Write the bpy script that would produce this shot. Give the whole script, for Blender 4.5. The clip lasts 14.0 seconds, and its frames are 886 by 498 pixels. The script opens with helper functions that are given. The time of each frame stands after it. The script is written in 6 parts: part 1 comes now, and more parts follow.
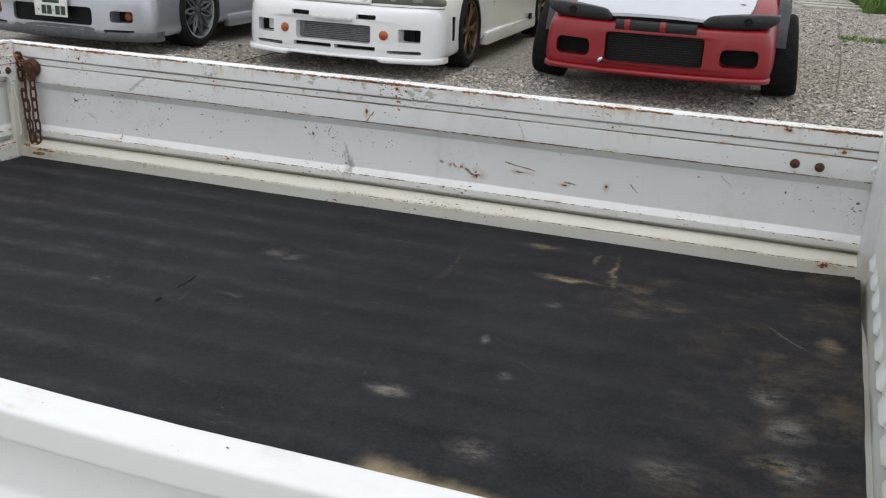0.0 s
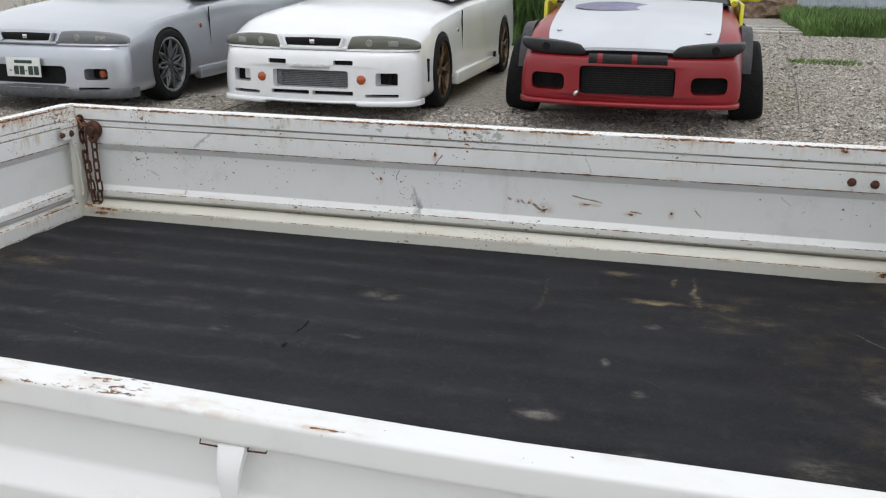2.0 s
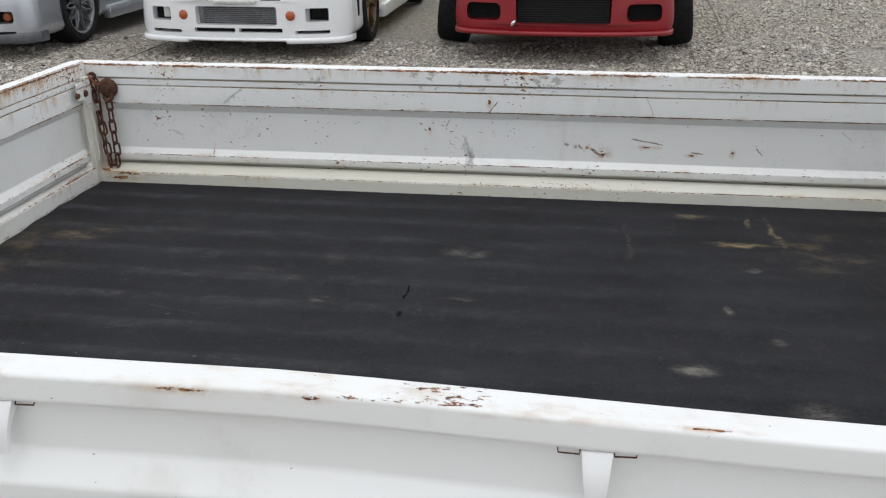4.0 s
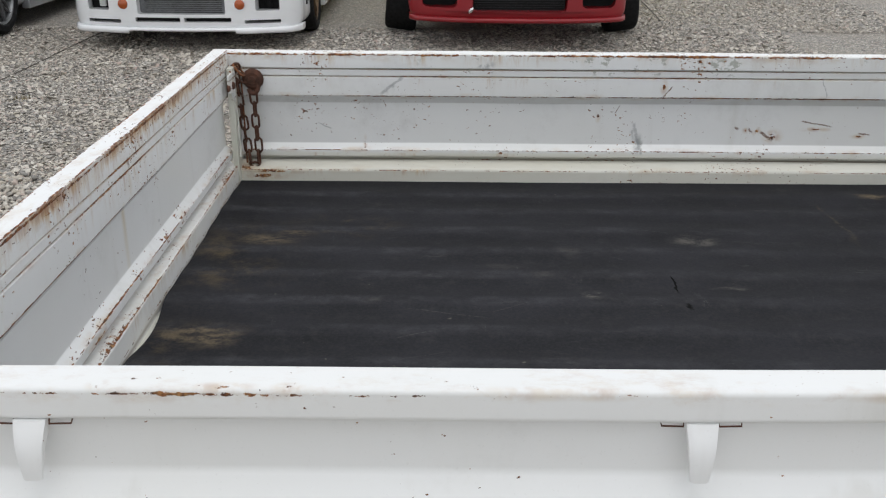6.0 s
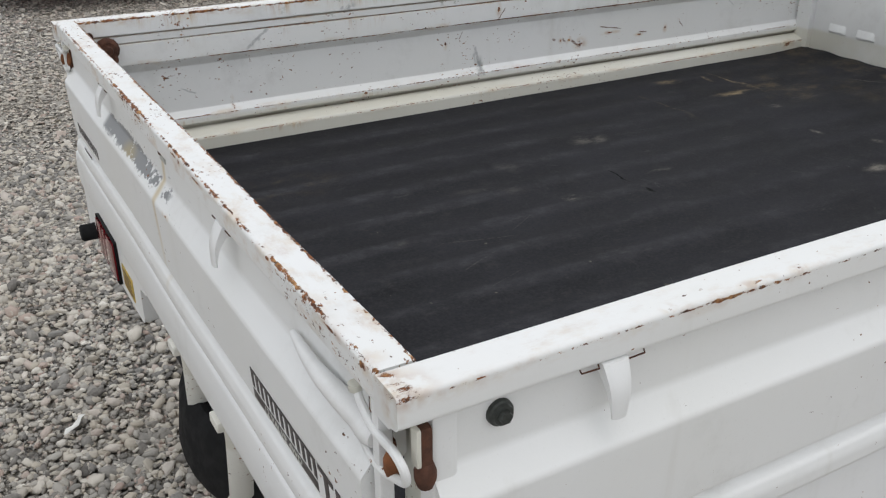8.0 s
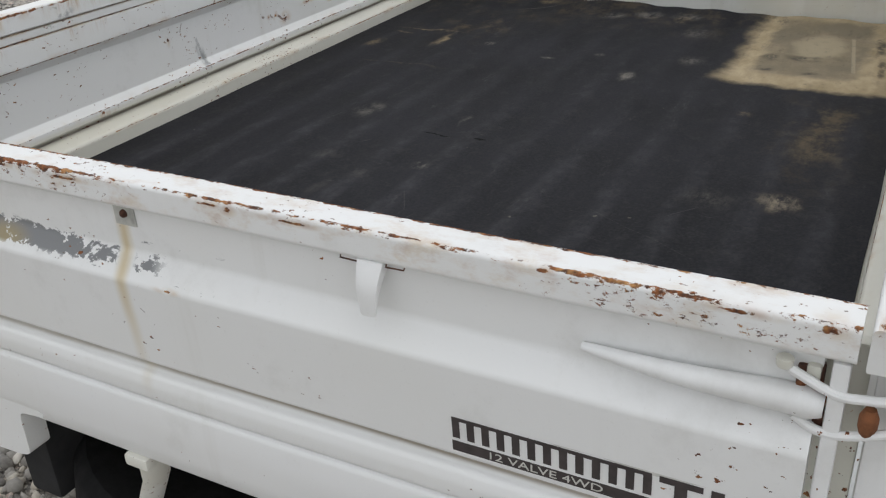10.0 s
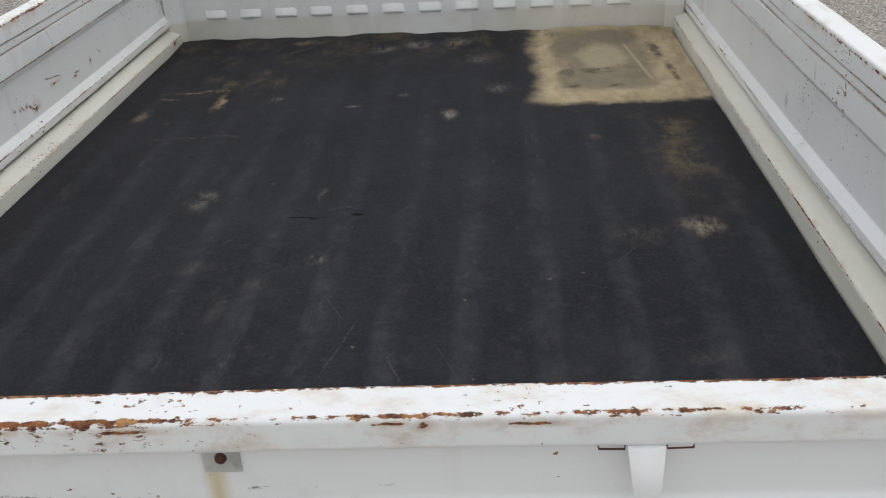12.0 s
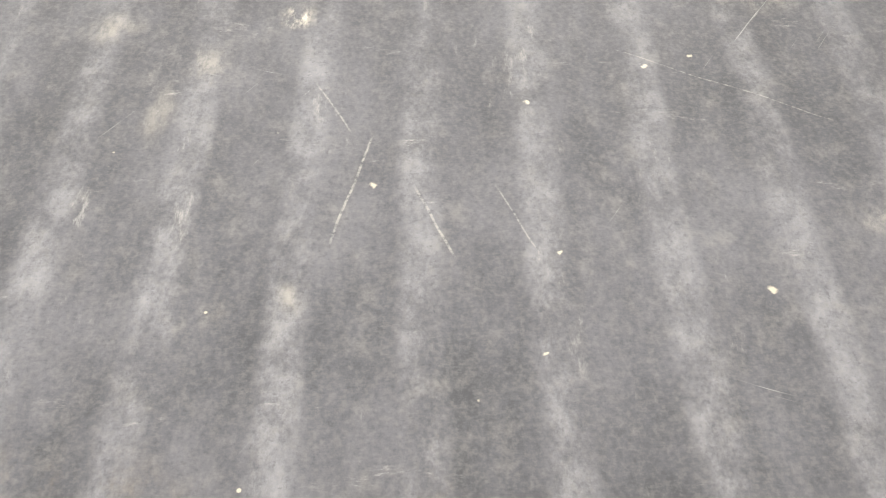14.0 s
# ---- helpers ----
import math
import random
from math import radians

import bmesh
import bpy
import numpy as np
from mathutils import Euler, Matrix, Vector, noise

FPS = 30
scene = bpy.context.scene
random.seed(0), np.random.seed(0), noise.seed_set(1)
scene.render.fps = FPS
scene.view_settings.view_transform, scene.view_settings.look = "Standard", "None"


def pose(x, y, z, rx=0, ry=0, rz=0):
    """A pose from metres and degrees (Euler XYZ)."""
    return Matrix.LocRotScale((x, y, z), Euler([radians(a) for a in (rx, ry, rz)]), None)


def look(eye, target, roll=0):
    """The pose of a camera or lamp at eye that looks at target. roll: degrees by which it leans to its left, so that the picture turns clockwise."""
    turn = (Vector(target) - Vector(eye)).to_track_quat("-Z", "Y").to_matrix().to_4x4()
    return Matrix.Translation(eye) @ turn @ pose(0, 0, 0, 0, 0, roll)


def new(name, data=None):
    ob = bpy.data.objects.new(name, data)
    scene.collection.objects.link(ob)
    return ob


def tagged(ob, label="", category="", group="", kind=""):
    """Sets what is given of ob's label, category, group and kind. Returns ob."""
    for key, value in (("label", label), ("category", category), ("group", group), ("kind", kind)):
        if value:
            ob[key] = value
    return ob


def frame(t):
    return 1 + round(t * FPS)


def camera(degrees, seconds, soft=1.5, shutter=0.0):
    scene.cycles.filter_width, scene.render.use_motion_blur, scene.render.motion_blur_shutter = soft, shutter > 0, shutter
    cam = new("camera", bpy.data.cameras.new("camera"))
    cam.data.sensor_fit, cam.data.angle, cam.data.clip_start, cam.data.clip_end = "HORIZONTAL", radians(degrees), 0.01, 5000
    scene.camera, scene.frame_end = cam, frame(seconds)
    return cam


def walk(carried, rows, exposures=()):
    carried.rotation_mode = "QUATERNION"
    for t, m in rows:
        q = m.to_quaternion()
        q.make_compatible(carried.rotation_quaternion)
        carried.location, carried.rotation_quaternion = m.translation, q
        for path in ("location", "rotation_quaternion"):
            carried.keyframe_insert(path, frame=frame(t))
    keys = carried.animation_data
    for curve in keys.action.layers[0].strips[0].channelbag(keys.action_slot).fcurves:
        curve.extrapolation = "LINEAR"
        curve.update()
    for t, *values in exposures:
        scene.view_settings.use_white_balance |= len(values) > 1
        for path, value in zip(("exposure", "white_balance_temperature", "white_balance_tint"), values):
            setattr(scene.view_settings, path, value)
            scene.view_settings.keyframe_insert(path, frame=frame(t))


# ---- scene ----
cam = camera(51.25, 14.0, soft=1.2)
PATH = [
    (0, (1.806, -0.469, 1.375), (1.232, 1.324, 0.699), 2.9),
    (0.5, (1.746, -0.449, 1.371), (1.142, 1.338, 0.709), 2.5),
    (1, (1.602, -0.499, 1.392), (0.916, 1.273, 0.768), 2.3),
    (1.5, (1.52, -0.537, 1.383), (0.911, 1.269, 0.777), 2.1),
    (2, (1.565, -0.632, 1.392), (1.079, 1.215, 0.796), 0.5),
    (2.2, (1.581, -0.673, 1.395), (1.123, 1.172, 0.775), -0.0),
    (4.3, (1.087, -0.627, 1.42), (0.838, 1.214, 0.679), -0.2),
    (4.5, (1.027, -0.614, 1.41), (0.741, 1.219, 0.663), 0.1),
    (5, (0.865, -0.528, 1.397), (0.528, 1.285, 0.623), 0.2),
    (5.5, (0.733, -0.534, 1.386), (0.502, 1.295, 0.61), 0.8),
    (6, (0.497, -0.607, 1.396), (0.509, 1.245, 0.64), 0.5),
    (6.5, (0.326, -0.599, 1.365), (0.54, 1.234, 0.595), 0.8),
    (7, (0.124, -0.544, 1.362), (0.504, 1.25, 0.566), 1.6),
    (7.5, (-0.092, -0.514, 1.378), (0.545, 1.194, 0.555), 1.0),
    (8, (-0.228, -0.467, 1.391), (0.658, 1.107, 0.532), -0.3),
    (8.5, (-0.338, -0.315, 1.378), (0.735, 1.137, 0.519), -0.7),
    (8.7, (-0.382, -0.252, 1.376), (0.79, 1.124, 0.52), -0.7),
    (10.8, (-0.591, 0.25, 1.358), (1.074, 0.791, 0.391), -4.4),
    (11, (-0.59, 0.321, 1.375), (1.098, 0.779, 0.405), -4.7),
    (11.5, (-0.578, 0.446, 1.41), (1.15, 0.726, 0.441), -5.8),
    (12, (-0.478, 0.5, 1.411), (1.281, 0.648, 0.471), -4.3),
    (12.5, (-0.341, 0.537, 1.4), (1.4, 0.604, 0.418), -1.9),
    (13, (-0.223, 0.592, 1.396), (1.414, 0.649, 0.248), -1.0),
    (13.5, (-0.098, 0.65, 1.373), (1.333, 0.644, -0.024), -0.2),
    (14, (-0.047, 0.652, 1.346), (1.209, 0.647, -0.21), -0.3),
]
# exposure of the clip's own camera: it brightens as the dark mat fills the view
walk(cam, [(t, look(eye, target, roll)) for t, eye, target, roll in PATH],
     [(0.0, 0.00, 6500, 10), (2.2, 0.00, 6500, 10), (4.5, -0.04, 6480, 10), (6.5, -0.15, 6500, 10), (8.5, -0.22, 6520, 10), (11.0, -0.27, 6550, 10), (12.0, -0.18, 6520, 10), (12.4, -0.06, 6480, 10), (12.6, 0.14, 6450, 10), (12.8, 0.56, 6450, 10), (13.0, 1.12, 6550, 10), (13.3, 2.12, 6900, 10), (13.5, 2.78, 7250, 10), (13.7, 3.06, 7450, 8), (14.0, 3.34, 7600, 7)])

# ---- world and sun: bright overcast ----
world = bpy.data.worlds.new("overcast")
scene.world = world
world.use_nodes = True
wn, wl = world.node_tree.nodes, world.node_tree.links
wn.clear()
sky = wn.new("ShaderNodeTexSky")
sky.sky_type = "NISHITA"
sky.sun_disc = False
sky.sun_elevation, sky.sun_rotation = radians(76), radians(162.5)
sky.dust_density, sky.air_density = 4.0, 1.0
hsv = wn.new("ShaderNodeHueSaturation")
hsv.inputs["Saturation"].default_value = 0.38
veil = wn.new("ShaderNodeMix")  # even cloud over the sky
veil.data_type = "RGBA"
veil.inputs["Factor"].default_value = 0.86
veil.inputs["B"].default_value = (6.5, 6.7, 6.95, 1)
wbg = wn.new("ShaderNodeBackground")
wbg.inputs["Strength"].default_value = 0.178
wout = wn.new("ShaderNodeOutputWorld")
wl.new(sky.outputs[0], hsv.inputs["Color"])
wl.new(hsv.outputs[0], veil.inputs["A"])
wl.new(veil.outputs["Result"], wbg.inputs["Color"])
wl.new(wbg.outputs[0], wout.inputs["Surface"])
sun_data = bpy.data.lights.new("sun", "SUN")
sun_data.energy, sun_data.angle, sun_data.color = 0.3, radians(30), (1.0, 0.98, 0.96)
sun = new("sun", sun_data)
sun.matrix_world = look((0.6, -1.9, 8.0), (0.0, 0.0, 0.0))


# ---- node helpers ----
class Nodes:
    """Short forms for building a material's node tree."""

    def __init__(self, name):
        self.mat = bpy.data.materials.new(name)
        self.mat.use_nodes = True
        self.t = self.mat.node_tree
        self.bsdf = self.t.nodes["Principled BSDF"]
        self.pos = self.n("ShaderNodeNewGeometry").outputs["Position"]

    def n(self, kind):
        return self.t.nodes.new(kind)

    def put(self, sock, v):
        if hasattr(v, "is_linked"):
            self.t.links.new(v, sock)
        elif isinstance(v, tuple) and len(v) == 3 and sock.type == "RGBA":
            sock.default_value = (*v, 1)
        else:
            sock.default_value = v

    def math(self, op, a, b=0.0, c=0.0, clamp=False):
        m = self.n("ShaderNodeMath")
        m.operation, m.use_clamp = op, clamp
        for s, v in zip(m.inputs, (a, b, c)):
            self.put(s, v)
        return m.outputs[0]

    def vec(self, op, a, b=(0, 0, 0)):
        m = self.n("ShaderNodeVectorMath")
        m.operation = op
        self.put(m.inputs[0], a)
        self.put(m.inputs[1], b)
        return m.outputs["Value"] if op in ("LENGTH", "DISTANCE", "DOT_PRODUCT") else m.outputs[0]

    def axis(self, a, src=None):
        s = self.n("ShaderNodeSeparateXYZ")
        self.put(s.inputs[0], src or self.pos)
        return s.outputs["xyz".index(a)]

    def noise(self, scale, detail=4.0, rough=0.55, stretch=(1, 1, 1), seed=0.0, src=None):
        m = self.n("ShaderNodeTexNoise")
        v = self.vec("MULTIPLY", src or self.pos, stretch)
        if seed:
            v = self.vec("ADD", v, (seed, seed * 1.7, seed * 0.6))
        self.put(m.inputs["Vector"], v)
        for k, val in (("Scale", scale), ("Detail", detail), ("Roughness", rough)):
            m.inputs[k].default_value = val
        return m.outputs[0]

    def warp(self, scale):
        m = self.n("ShaderNodeTexNoise")
        self.put(m.inputs["Vector"], self.pos)
        m.inputs["Scale"].default_value, m.inputs["Detail"].default_value = scale, 4.0
        return m.outputs["Color"]

    def voronoi(self, scale, out="Distance", rnd=1.0, src=None, feature="F1"):
        m = self.n("ShaderNodeTexVoronoi")
        m.feature = feature
        self.put(m.inputs["Vector"], src or self.pos)
        m.inputs["Scale"].default_value = scale
        m.inputs["Randomness"].default_value = rnd
        return m.outputs[out]

    def ramp(self, v, lo, hi, a=0.0, b=1.0):
        m = self.n("ShaderNodeMapRange")
        m.interpolation_type = "SMOOTHSTEP"
        for s, val in zip(m.inputs[:5], (v, lo, hi, a, b)):
            self.put(s, val)
        return m.outputs[0]

    def mix(self, f, a, b):
        m = self.n("ShaderNodeMix")
        m.data_type = "RGBA"
        self.put(m.inputs["Factor"], f)
        self.put(m.inputs["A"], a)
        self.put(m.inputs["B"], b)
        return m.outputs["Result"]

    def mul(self, *v):
        r = v[0]
        for x in v[1:]:
            r = self.math("MULTIPLY", r, x)
        return r

    def most(self, *v):
        r = v[0]
        for x in v[1:]:
            r = self.math("MAXIMUM", r, x)
        return r

    def near(self, axis, value, width):
        """1 at a plane, falling to 0 at the width from it."""
        place = self.axis(axis)
        d = self.math("ABSOLUTE", self.math("SUBTRACT", place, value))
        return self.ramp(d, width, 0.0)

    def between(self, axis, lo, hi, soft, src=None):
        a = src or self.axis(axis)
        return self.mul(self.ramp(a, lo - soft, lo + soft), self.ramp(a, hi + soft, hi - soft))

    def blob(self, centre, radii, hard=0.6, src=None):
        """1 inside an ellipsoid of the place, falling to 0 at its rim."""
        m = self.n("ShaderNodeVectorMath")
        m.operation = "MULTIPLY_ADD"
        self.put(m.inputs[0], src or self.pos)
        m.inputs[1].default_value = tuple(1 / r for r in radii)
        m.inputs[2].default_value = tuple(-c / r for c, r in zip(centre, radii))
        return self.ramp(self.vec("LENGTH", m.outputs[0]), 1.0, hard)

    def bump(self, height, strength=0.3, distance=0.002):
        b = self.n("ShaderNodeBump")
        b.inputs["Strength"].default_value, b.inputs["Distance"].default_value = strength, distance
        self.put(b.inputs["Height"], height)
        self.t.links.new(b.outputs[0], self.bsdf.inputs["Normal"])

    def done(self, color=None, rough=None, metal=None, **other):
        for k, v in (("Base Color", color), ("Roughness", rough), ("Metallic", metal), *other.items()):
            if v is not None:
                self.put(self.bsdf.inputs[k.replace("_", " ")], v)
        return self.mat


RUST, RUST_DARK, RUST_PALE = (0.25, 0.088, 0.026), (0.06, 0.024, 0.012), (0.46, 0.24, 0.09)


def worn_paint(name, base=(0.785, 0.79, 0.785), edges=(), streak="x", chips=0.5, marks=(), scuffs=(), drips=(), extra=None, cream=(), tops=0.0, crown=(1.024, 1.029), grooves=()):
    """White truck paint with rust spots, chipped edges, scuffs and grime.
    edges: (axis, value, half width, amount); marks: (centre, radii) of rust clusters; scuffs: (centre, radii) of grey rubs."""
    k = Nodes(name)
    along = (0.14, 1, 1) if streak == "x" else (1, 0.14, 1)
    blotch = k.noise(2.3, 4)
    grime = k.noise(7, 8, 0.7, seed=4)
    col = k.mix(k.ramp(blotch, 0.35, 0.7, 0.0, 0.35), base, tuple(c * f for c, f in zip(base, (0.93, 0.92, 0.87))))
    col = k.mix(k.ramp(grime, 0.52, 0.75, 0.0, 0.3), col, (0.45, 0.44, 0.41))
    for axis, lo, hi in cream:
        col = k.mix(k.mul(k.between(axis, lo, hi, 0.006), k.ramp(k.noise(5, 6, seed=9, stretch=along), 0.3, 0.62, 0.25, 0.85)), col, (0.66, 0.64, 0.555))
    # long faint runs of water down the faces
    runs = k.ramp(k.noise(16, 5, stretch=(1, 1, 0.05), seed=7), 0.58, 0.72, 0.0, 0.22)
    col = k.mix(runs, col, (0.52, 0.50, 0.44))
    for value, width in grooves:
        col = k.mix(k.mul(k.near("z", value, width), k.ramp(k.noise(11, 6, 0.7, stretch=along, seed=37), 0.3, 0.6, 0.35, 0.85)), col, (0.23, 0.185, 0.125))
    # fine dull specks of dirt all over
    col = k.mix(k.ramp(k.noise(330, 2, 0.5, seed=41), 0.66, 0.76, 0.0, 0.08), col, (0.30, 0.28, 0.24))
    masks = []
    fine = k.noise(190, 6, 0.75, stretch=tuple(0.5 if a < 1 else 1 for a in along))
    wide = k.noise(11, 6, 0.7, stretch=tuple(0.4 if a < 1 else 1 for a in along), seed=2)
    # small chips scattered over the faces, more of them on the tops
    chip = k.noise(170, 3, 0.6, stretch=tuple(0.6 if a < 1 else 1 for a in along), seed=23)
    patch = k.noise(7, 3, 0.6, seed=11)
    masks.append(k.ramp(k.math("ADD", chip, k.mul(k.math("SUBTRACT", patch, 0.5), 0.35 + 0.25 * chips)), 0.755 - 0.045 * chips, 0.768 - 0.045 * chips))
    crowns = k.ramp(k.axis("z"), *crown)
    masks.append(k.mul(crowns, k.ramp(k.math("ADD", k.noise(150, 4, 0.65, seed=29, stretch=tuple(0.6 if a < 1 else 1 for a in along)), k.mul(k.math("SUBTRACT", patch, 0.5), 0.5)), 0.72 - tops, 0.735 - tops)))
    for axis, value, width, amount in edges:
        line = k.near(axis, value, width)
        if axis != "z":
            line = k.mul(line, k.ramp(k.axis("z"), 1.0, 1.01))
        masks.append(k.mul(k.ramp(k.math("ADD", k.mul(line, 0.42 * amount), k.math("ADD", k.mul(wide, 0.70), k.mul(fine, 0.80))), 1.035, 1.06), k.ramp(line, 0.02, 0.2)))
    for centre, radii in marks:
        masks.append(k.ramp(k.math("ADD", k.mul(k.blob(centre, radii, 0.1), 0.40), k.mul(k.noise(150, 6, 0.75, seed=5, stretch=tuple(0.55 if a < 1 else 1 for a in along)), 0.85)), 0.74, 0.79))
    rust = masks[0] if len(masks) == 1 else k.most(*masks)
    halo = []
    for axis, value, width, amount in edges:
        halo.append(k.mul(k.near(axis, value, width * 3.2), k.ramp(k.axis("z"), 1.0, 1.01) if axis != "z" else 1.0, k.ramp(k.noise(30, 6, 0.7, stretch=tuple(0.5 if a < 1 else 1 for a in along), seed=6), 0.46, 0.72), 0.7 * min(amount, 1)))
    for centre, radii in marks:
        halo.append(k.mul(k.blob(centre, tuple(r * 1.5 for r in radii), 0.0), k.ramp(k.noise(60, 4, seed=33), 0.35, 0.6), 0.6))
    for value, length, amount in drips:
        band = k.between("z", value - length, value, 0.003)
        group = k.ramp(k.noise(6, 5, 0.75, stretch=(1, 1, 0.2), seed=18), 0.60 - 0.09 * amount, 0.74 - 0.09 * amount)
        fall = k.mul(group, k.ramp(k.noise(75, 6, 0.75, stretch=(1, 1, 0.14), seed=17), 0.42, 0.66))
        halo.append(k.mul(band, fall, k.ramp(k.axis("z"), value - length, value, 0.05, 0.85)))
    if halo:
        col = k.mix(halo[0] if len(halo) == 1 else k.most(*halo), col, k.mix(k.ramp(k.noise(50, 4, seed=27), 0.4, 0.65), (0.52, 0.36, 0.17), (0.36, 0.17, 0.06)))
    for centre, radii in scuffs:
        m = k.mul(k.blob(centre, radii, 0.2), k.ramp(k.noise(55, 4, seed=3), 0.42, 0.62))
        col = k.mix(k.mul(m, 0.75), col, (0.25, 0.26, 0.26))
    if extra:
        col = extra(k, col)
    rustcol = k.mix(k.ramp(k.noise(140, 4, 0.7, seed=8), 0.36, 0.62), RUST_DARK, k.mix(k.ramp(k.noise(45, 3, seed=19), 0.45, 0.7), RUST, RUST_PALE))
    col = k.mix(rust, col, rustcol)
    k.bump(k.math("SUBTRACT", k.mul(k.noise(260, 2), 0.12), rust), 0.5, 0.0008)
    return k.done(col, k.ramp(rust, 0.0, 1.0, 0.36, 0.85))


def plain(name, color, rough=0.5, metal=0.0, vary=0.15, scale=30.0, bump=0.0, **other):
    """A material of one colour with fine variation at two scales."""
    k = Nodes(name)
    f = k.math("ADD", k.mul(k.noise(scale, 5, 0.6), 0.6), k.mul(k.noise(scale * 0.11, 3), 0.4))
    dark = tuple(c * (1 - 2 * vary) for c in color)
    light = tuple(min(1, c * (1 + vary)) for c in color)
    col = k.mix(k.ramp(f, 0.3, 0.7), dark, light)
    if bump:
        k.bump(k.noise(scale * 3, 3), bump, 0.001)
    return k.done(col, k.ramp(k.noise(scale * 0.6, 4, seed=3), 0.3, 0.7, max(0.02, rough * 0.85), min(1, rough * 1.15)), metal, **other)


# ---- mesh helpers ----
def mesh_of(bm, smooth=True, angle=35.0):
    me = bpy.data.meshes.new("mesh")
    bmesh.ops.recalc_face_normals(bm, faces=bm.faces[:])
    if smooth:
        for f in bm.faces:
            f.smooth = True
        for e in bm.edges:
            if len(e.link_faces) == 2 and e.calc_face_angle(0) > radians(angle):
                e.smooth = False
    bm.to_mesh(me)
    bm.free()
    return me


def part(name, bm, material, parent=None, label="", smooth=True, angle=35.0, panel=False):
    """Links a bmesh as one mesh object under a thing or under a part. panel: large faces stay flat between their rounded folds."""
    me = mesh_of(bm, smooth, angle)
    me.materials.append(material)
    ob = new(name, me)
    if panel:
        weigh = ob.modifiers.new("flat panels", "WEIGHTED_NORMAL")
        weigh.weight, weigh.keep_sharp = 100, True
    if parent:
        ob.parent = parent
    return tagged(ob, label)


def thing(name, label, category, group="", kind=""):
    return tagged(new(name), label, category, group, kind)


def join_bm(bm, other, m=None):
    me = bpy.data.meshes.new("tmp")
    other.to_mesh(me)
    other.free()
    if m is not None:
        me.transform(m)
    bm.from_mesh(me)
    bpy.data.meshes.remove(me)


def box(x0, x1, y0, y1, z0, z1, bevel=0.0, seg=2):
    bm = bmesh.new()
    bmesh.ops.create_cube(bm, size=1)
    for v in bm.verts:
        v.co = ((x0 + x1) / 2 + v.co.x * (x1 - x0), (y0 + y1) / 2 + v.co.y * (y1 - y0), (z0 + z1) / 2 + v.co.z * (z1 - z0))
    if bevel:
        bmesh.ops.bevel(bm, geom=bm.edges[:], offset=bevel, segments=seg, affect="EDGES", profile=0.6)
    return bm


def extrude_outline(pts, to3d, ends, steps=1, wobble=None):
    """A closed outline swept straight: to3d(u, v, s) places it, for s from ends[0] to ends[1]."""
    bm = bmesh.new()
    rings = []
    for i in range(steps + 1):
        s = ends[0] + (ends[1] - ends[0]) * i / steps
        ring = []
        for u, v in pts:
            p = Vector(to3d(u, v, s))
            if wobble:
                p += wobble(p)
            ring.append(bm.verts.new(p))
        rings.append(ring)
    n = len(pts)
    for a, b in zip(rings, rings[1:]):
        for i in range(n):
            bm.faces.new((a[i], a[(i + 1) % n], b[(i + 1) % n], b[i]))
    bm.faces.new(rings[0])
    bm.faces.new(rings[-1][::-1])
    return bm


def rounded(pts, r=0.004, seg=3):
    """An outline with its corners rounded."""
    out = []
    n = len(pts)
    for i in range(n):
        p, a, b = Vector(pts[i]), Vector(pts[i - 1]), Vector(pts[(i + 1) % n])
        da, db = a - p, b - p
        rr = min(r[i] if isinstance(r, list) else r, 0.45 * da.length, 0.45 * db.length)
        if rr < 1e-5 or abs(da.normalized().dot(db.normalized())) > 0.999:
            out.append(tuple(p))
            continue
        s, e = p + da.normalized() * rr, p + db.normalized() * rr
        for j in range(seg + 1):
            t = j / seg
            q = s * (1 - t) ** 2 + p * 2 * t * (1 - t) + e * t * t
            out.append((q.x, q.y))
    return out


def tube(path, radius, sides=8, closed=False, flat=1.0):
    """A round bar along a path of points."""
    bm = bmesh.new()
    pts = [Vector(p) for p in path]
    n = len(pts)
    rings = []
    up = Vector((0.13, 0.31, 0.94)).normalized()
    side = None
    for i, p in enumerate(pts):
        a = pts[i - 1] if (i or closed) else p
        b = pts[(i + 1) % n] if (i < n - 1 or closed) else p
        d = (b - a).normalized()
        if side is None:
            side = d.cross(up).normalized()
        else:
            side = (side - d * side.dot(d)).normalized()
        w = d.cross(side)
        r = radius[i] if isinstance(radius, (list, tuple)) else radius
        rings.append([bm.verts.new(p + side * r * math.cos(k * math.tau / sides) + w * r * flat * math.sin(k * math.tau / sides)) for k in range(sides)])
    pairs = list(zip(rings, rings[1:])) + ([(rings[-1], rings[0])] if closed else [])
    for a, b in pairs:
        for k in range(sides):
            bm.faces.new((a[k], a[(k + 1) % sides], b[(k + 1) % sides], b[k]))
    if not closed:
        bm.faces.new(rings[0][::-1])
        bm.faces.new(rings[-1])
    return bm


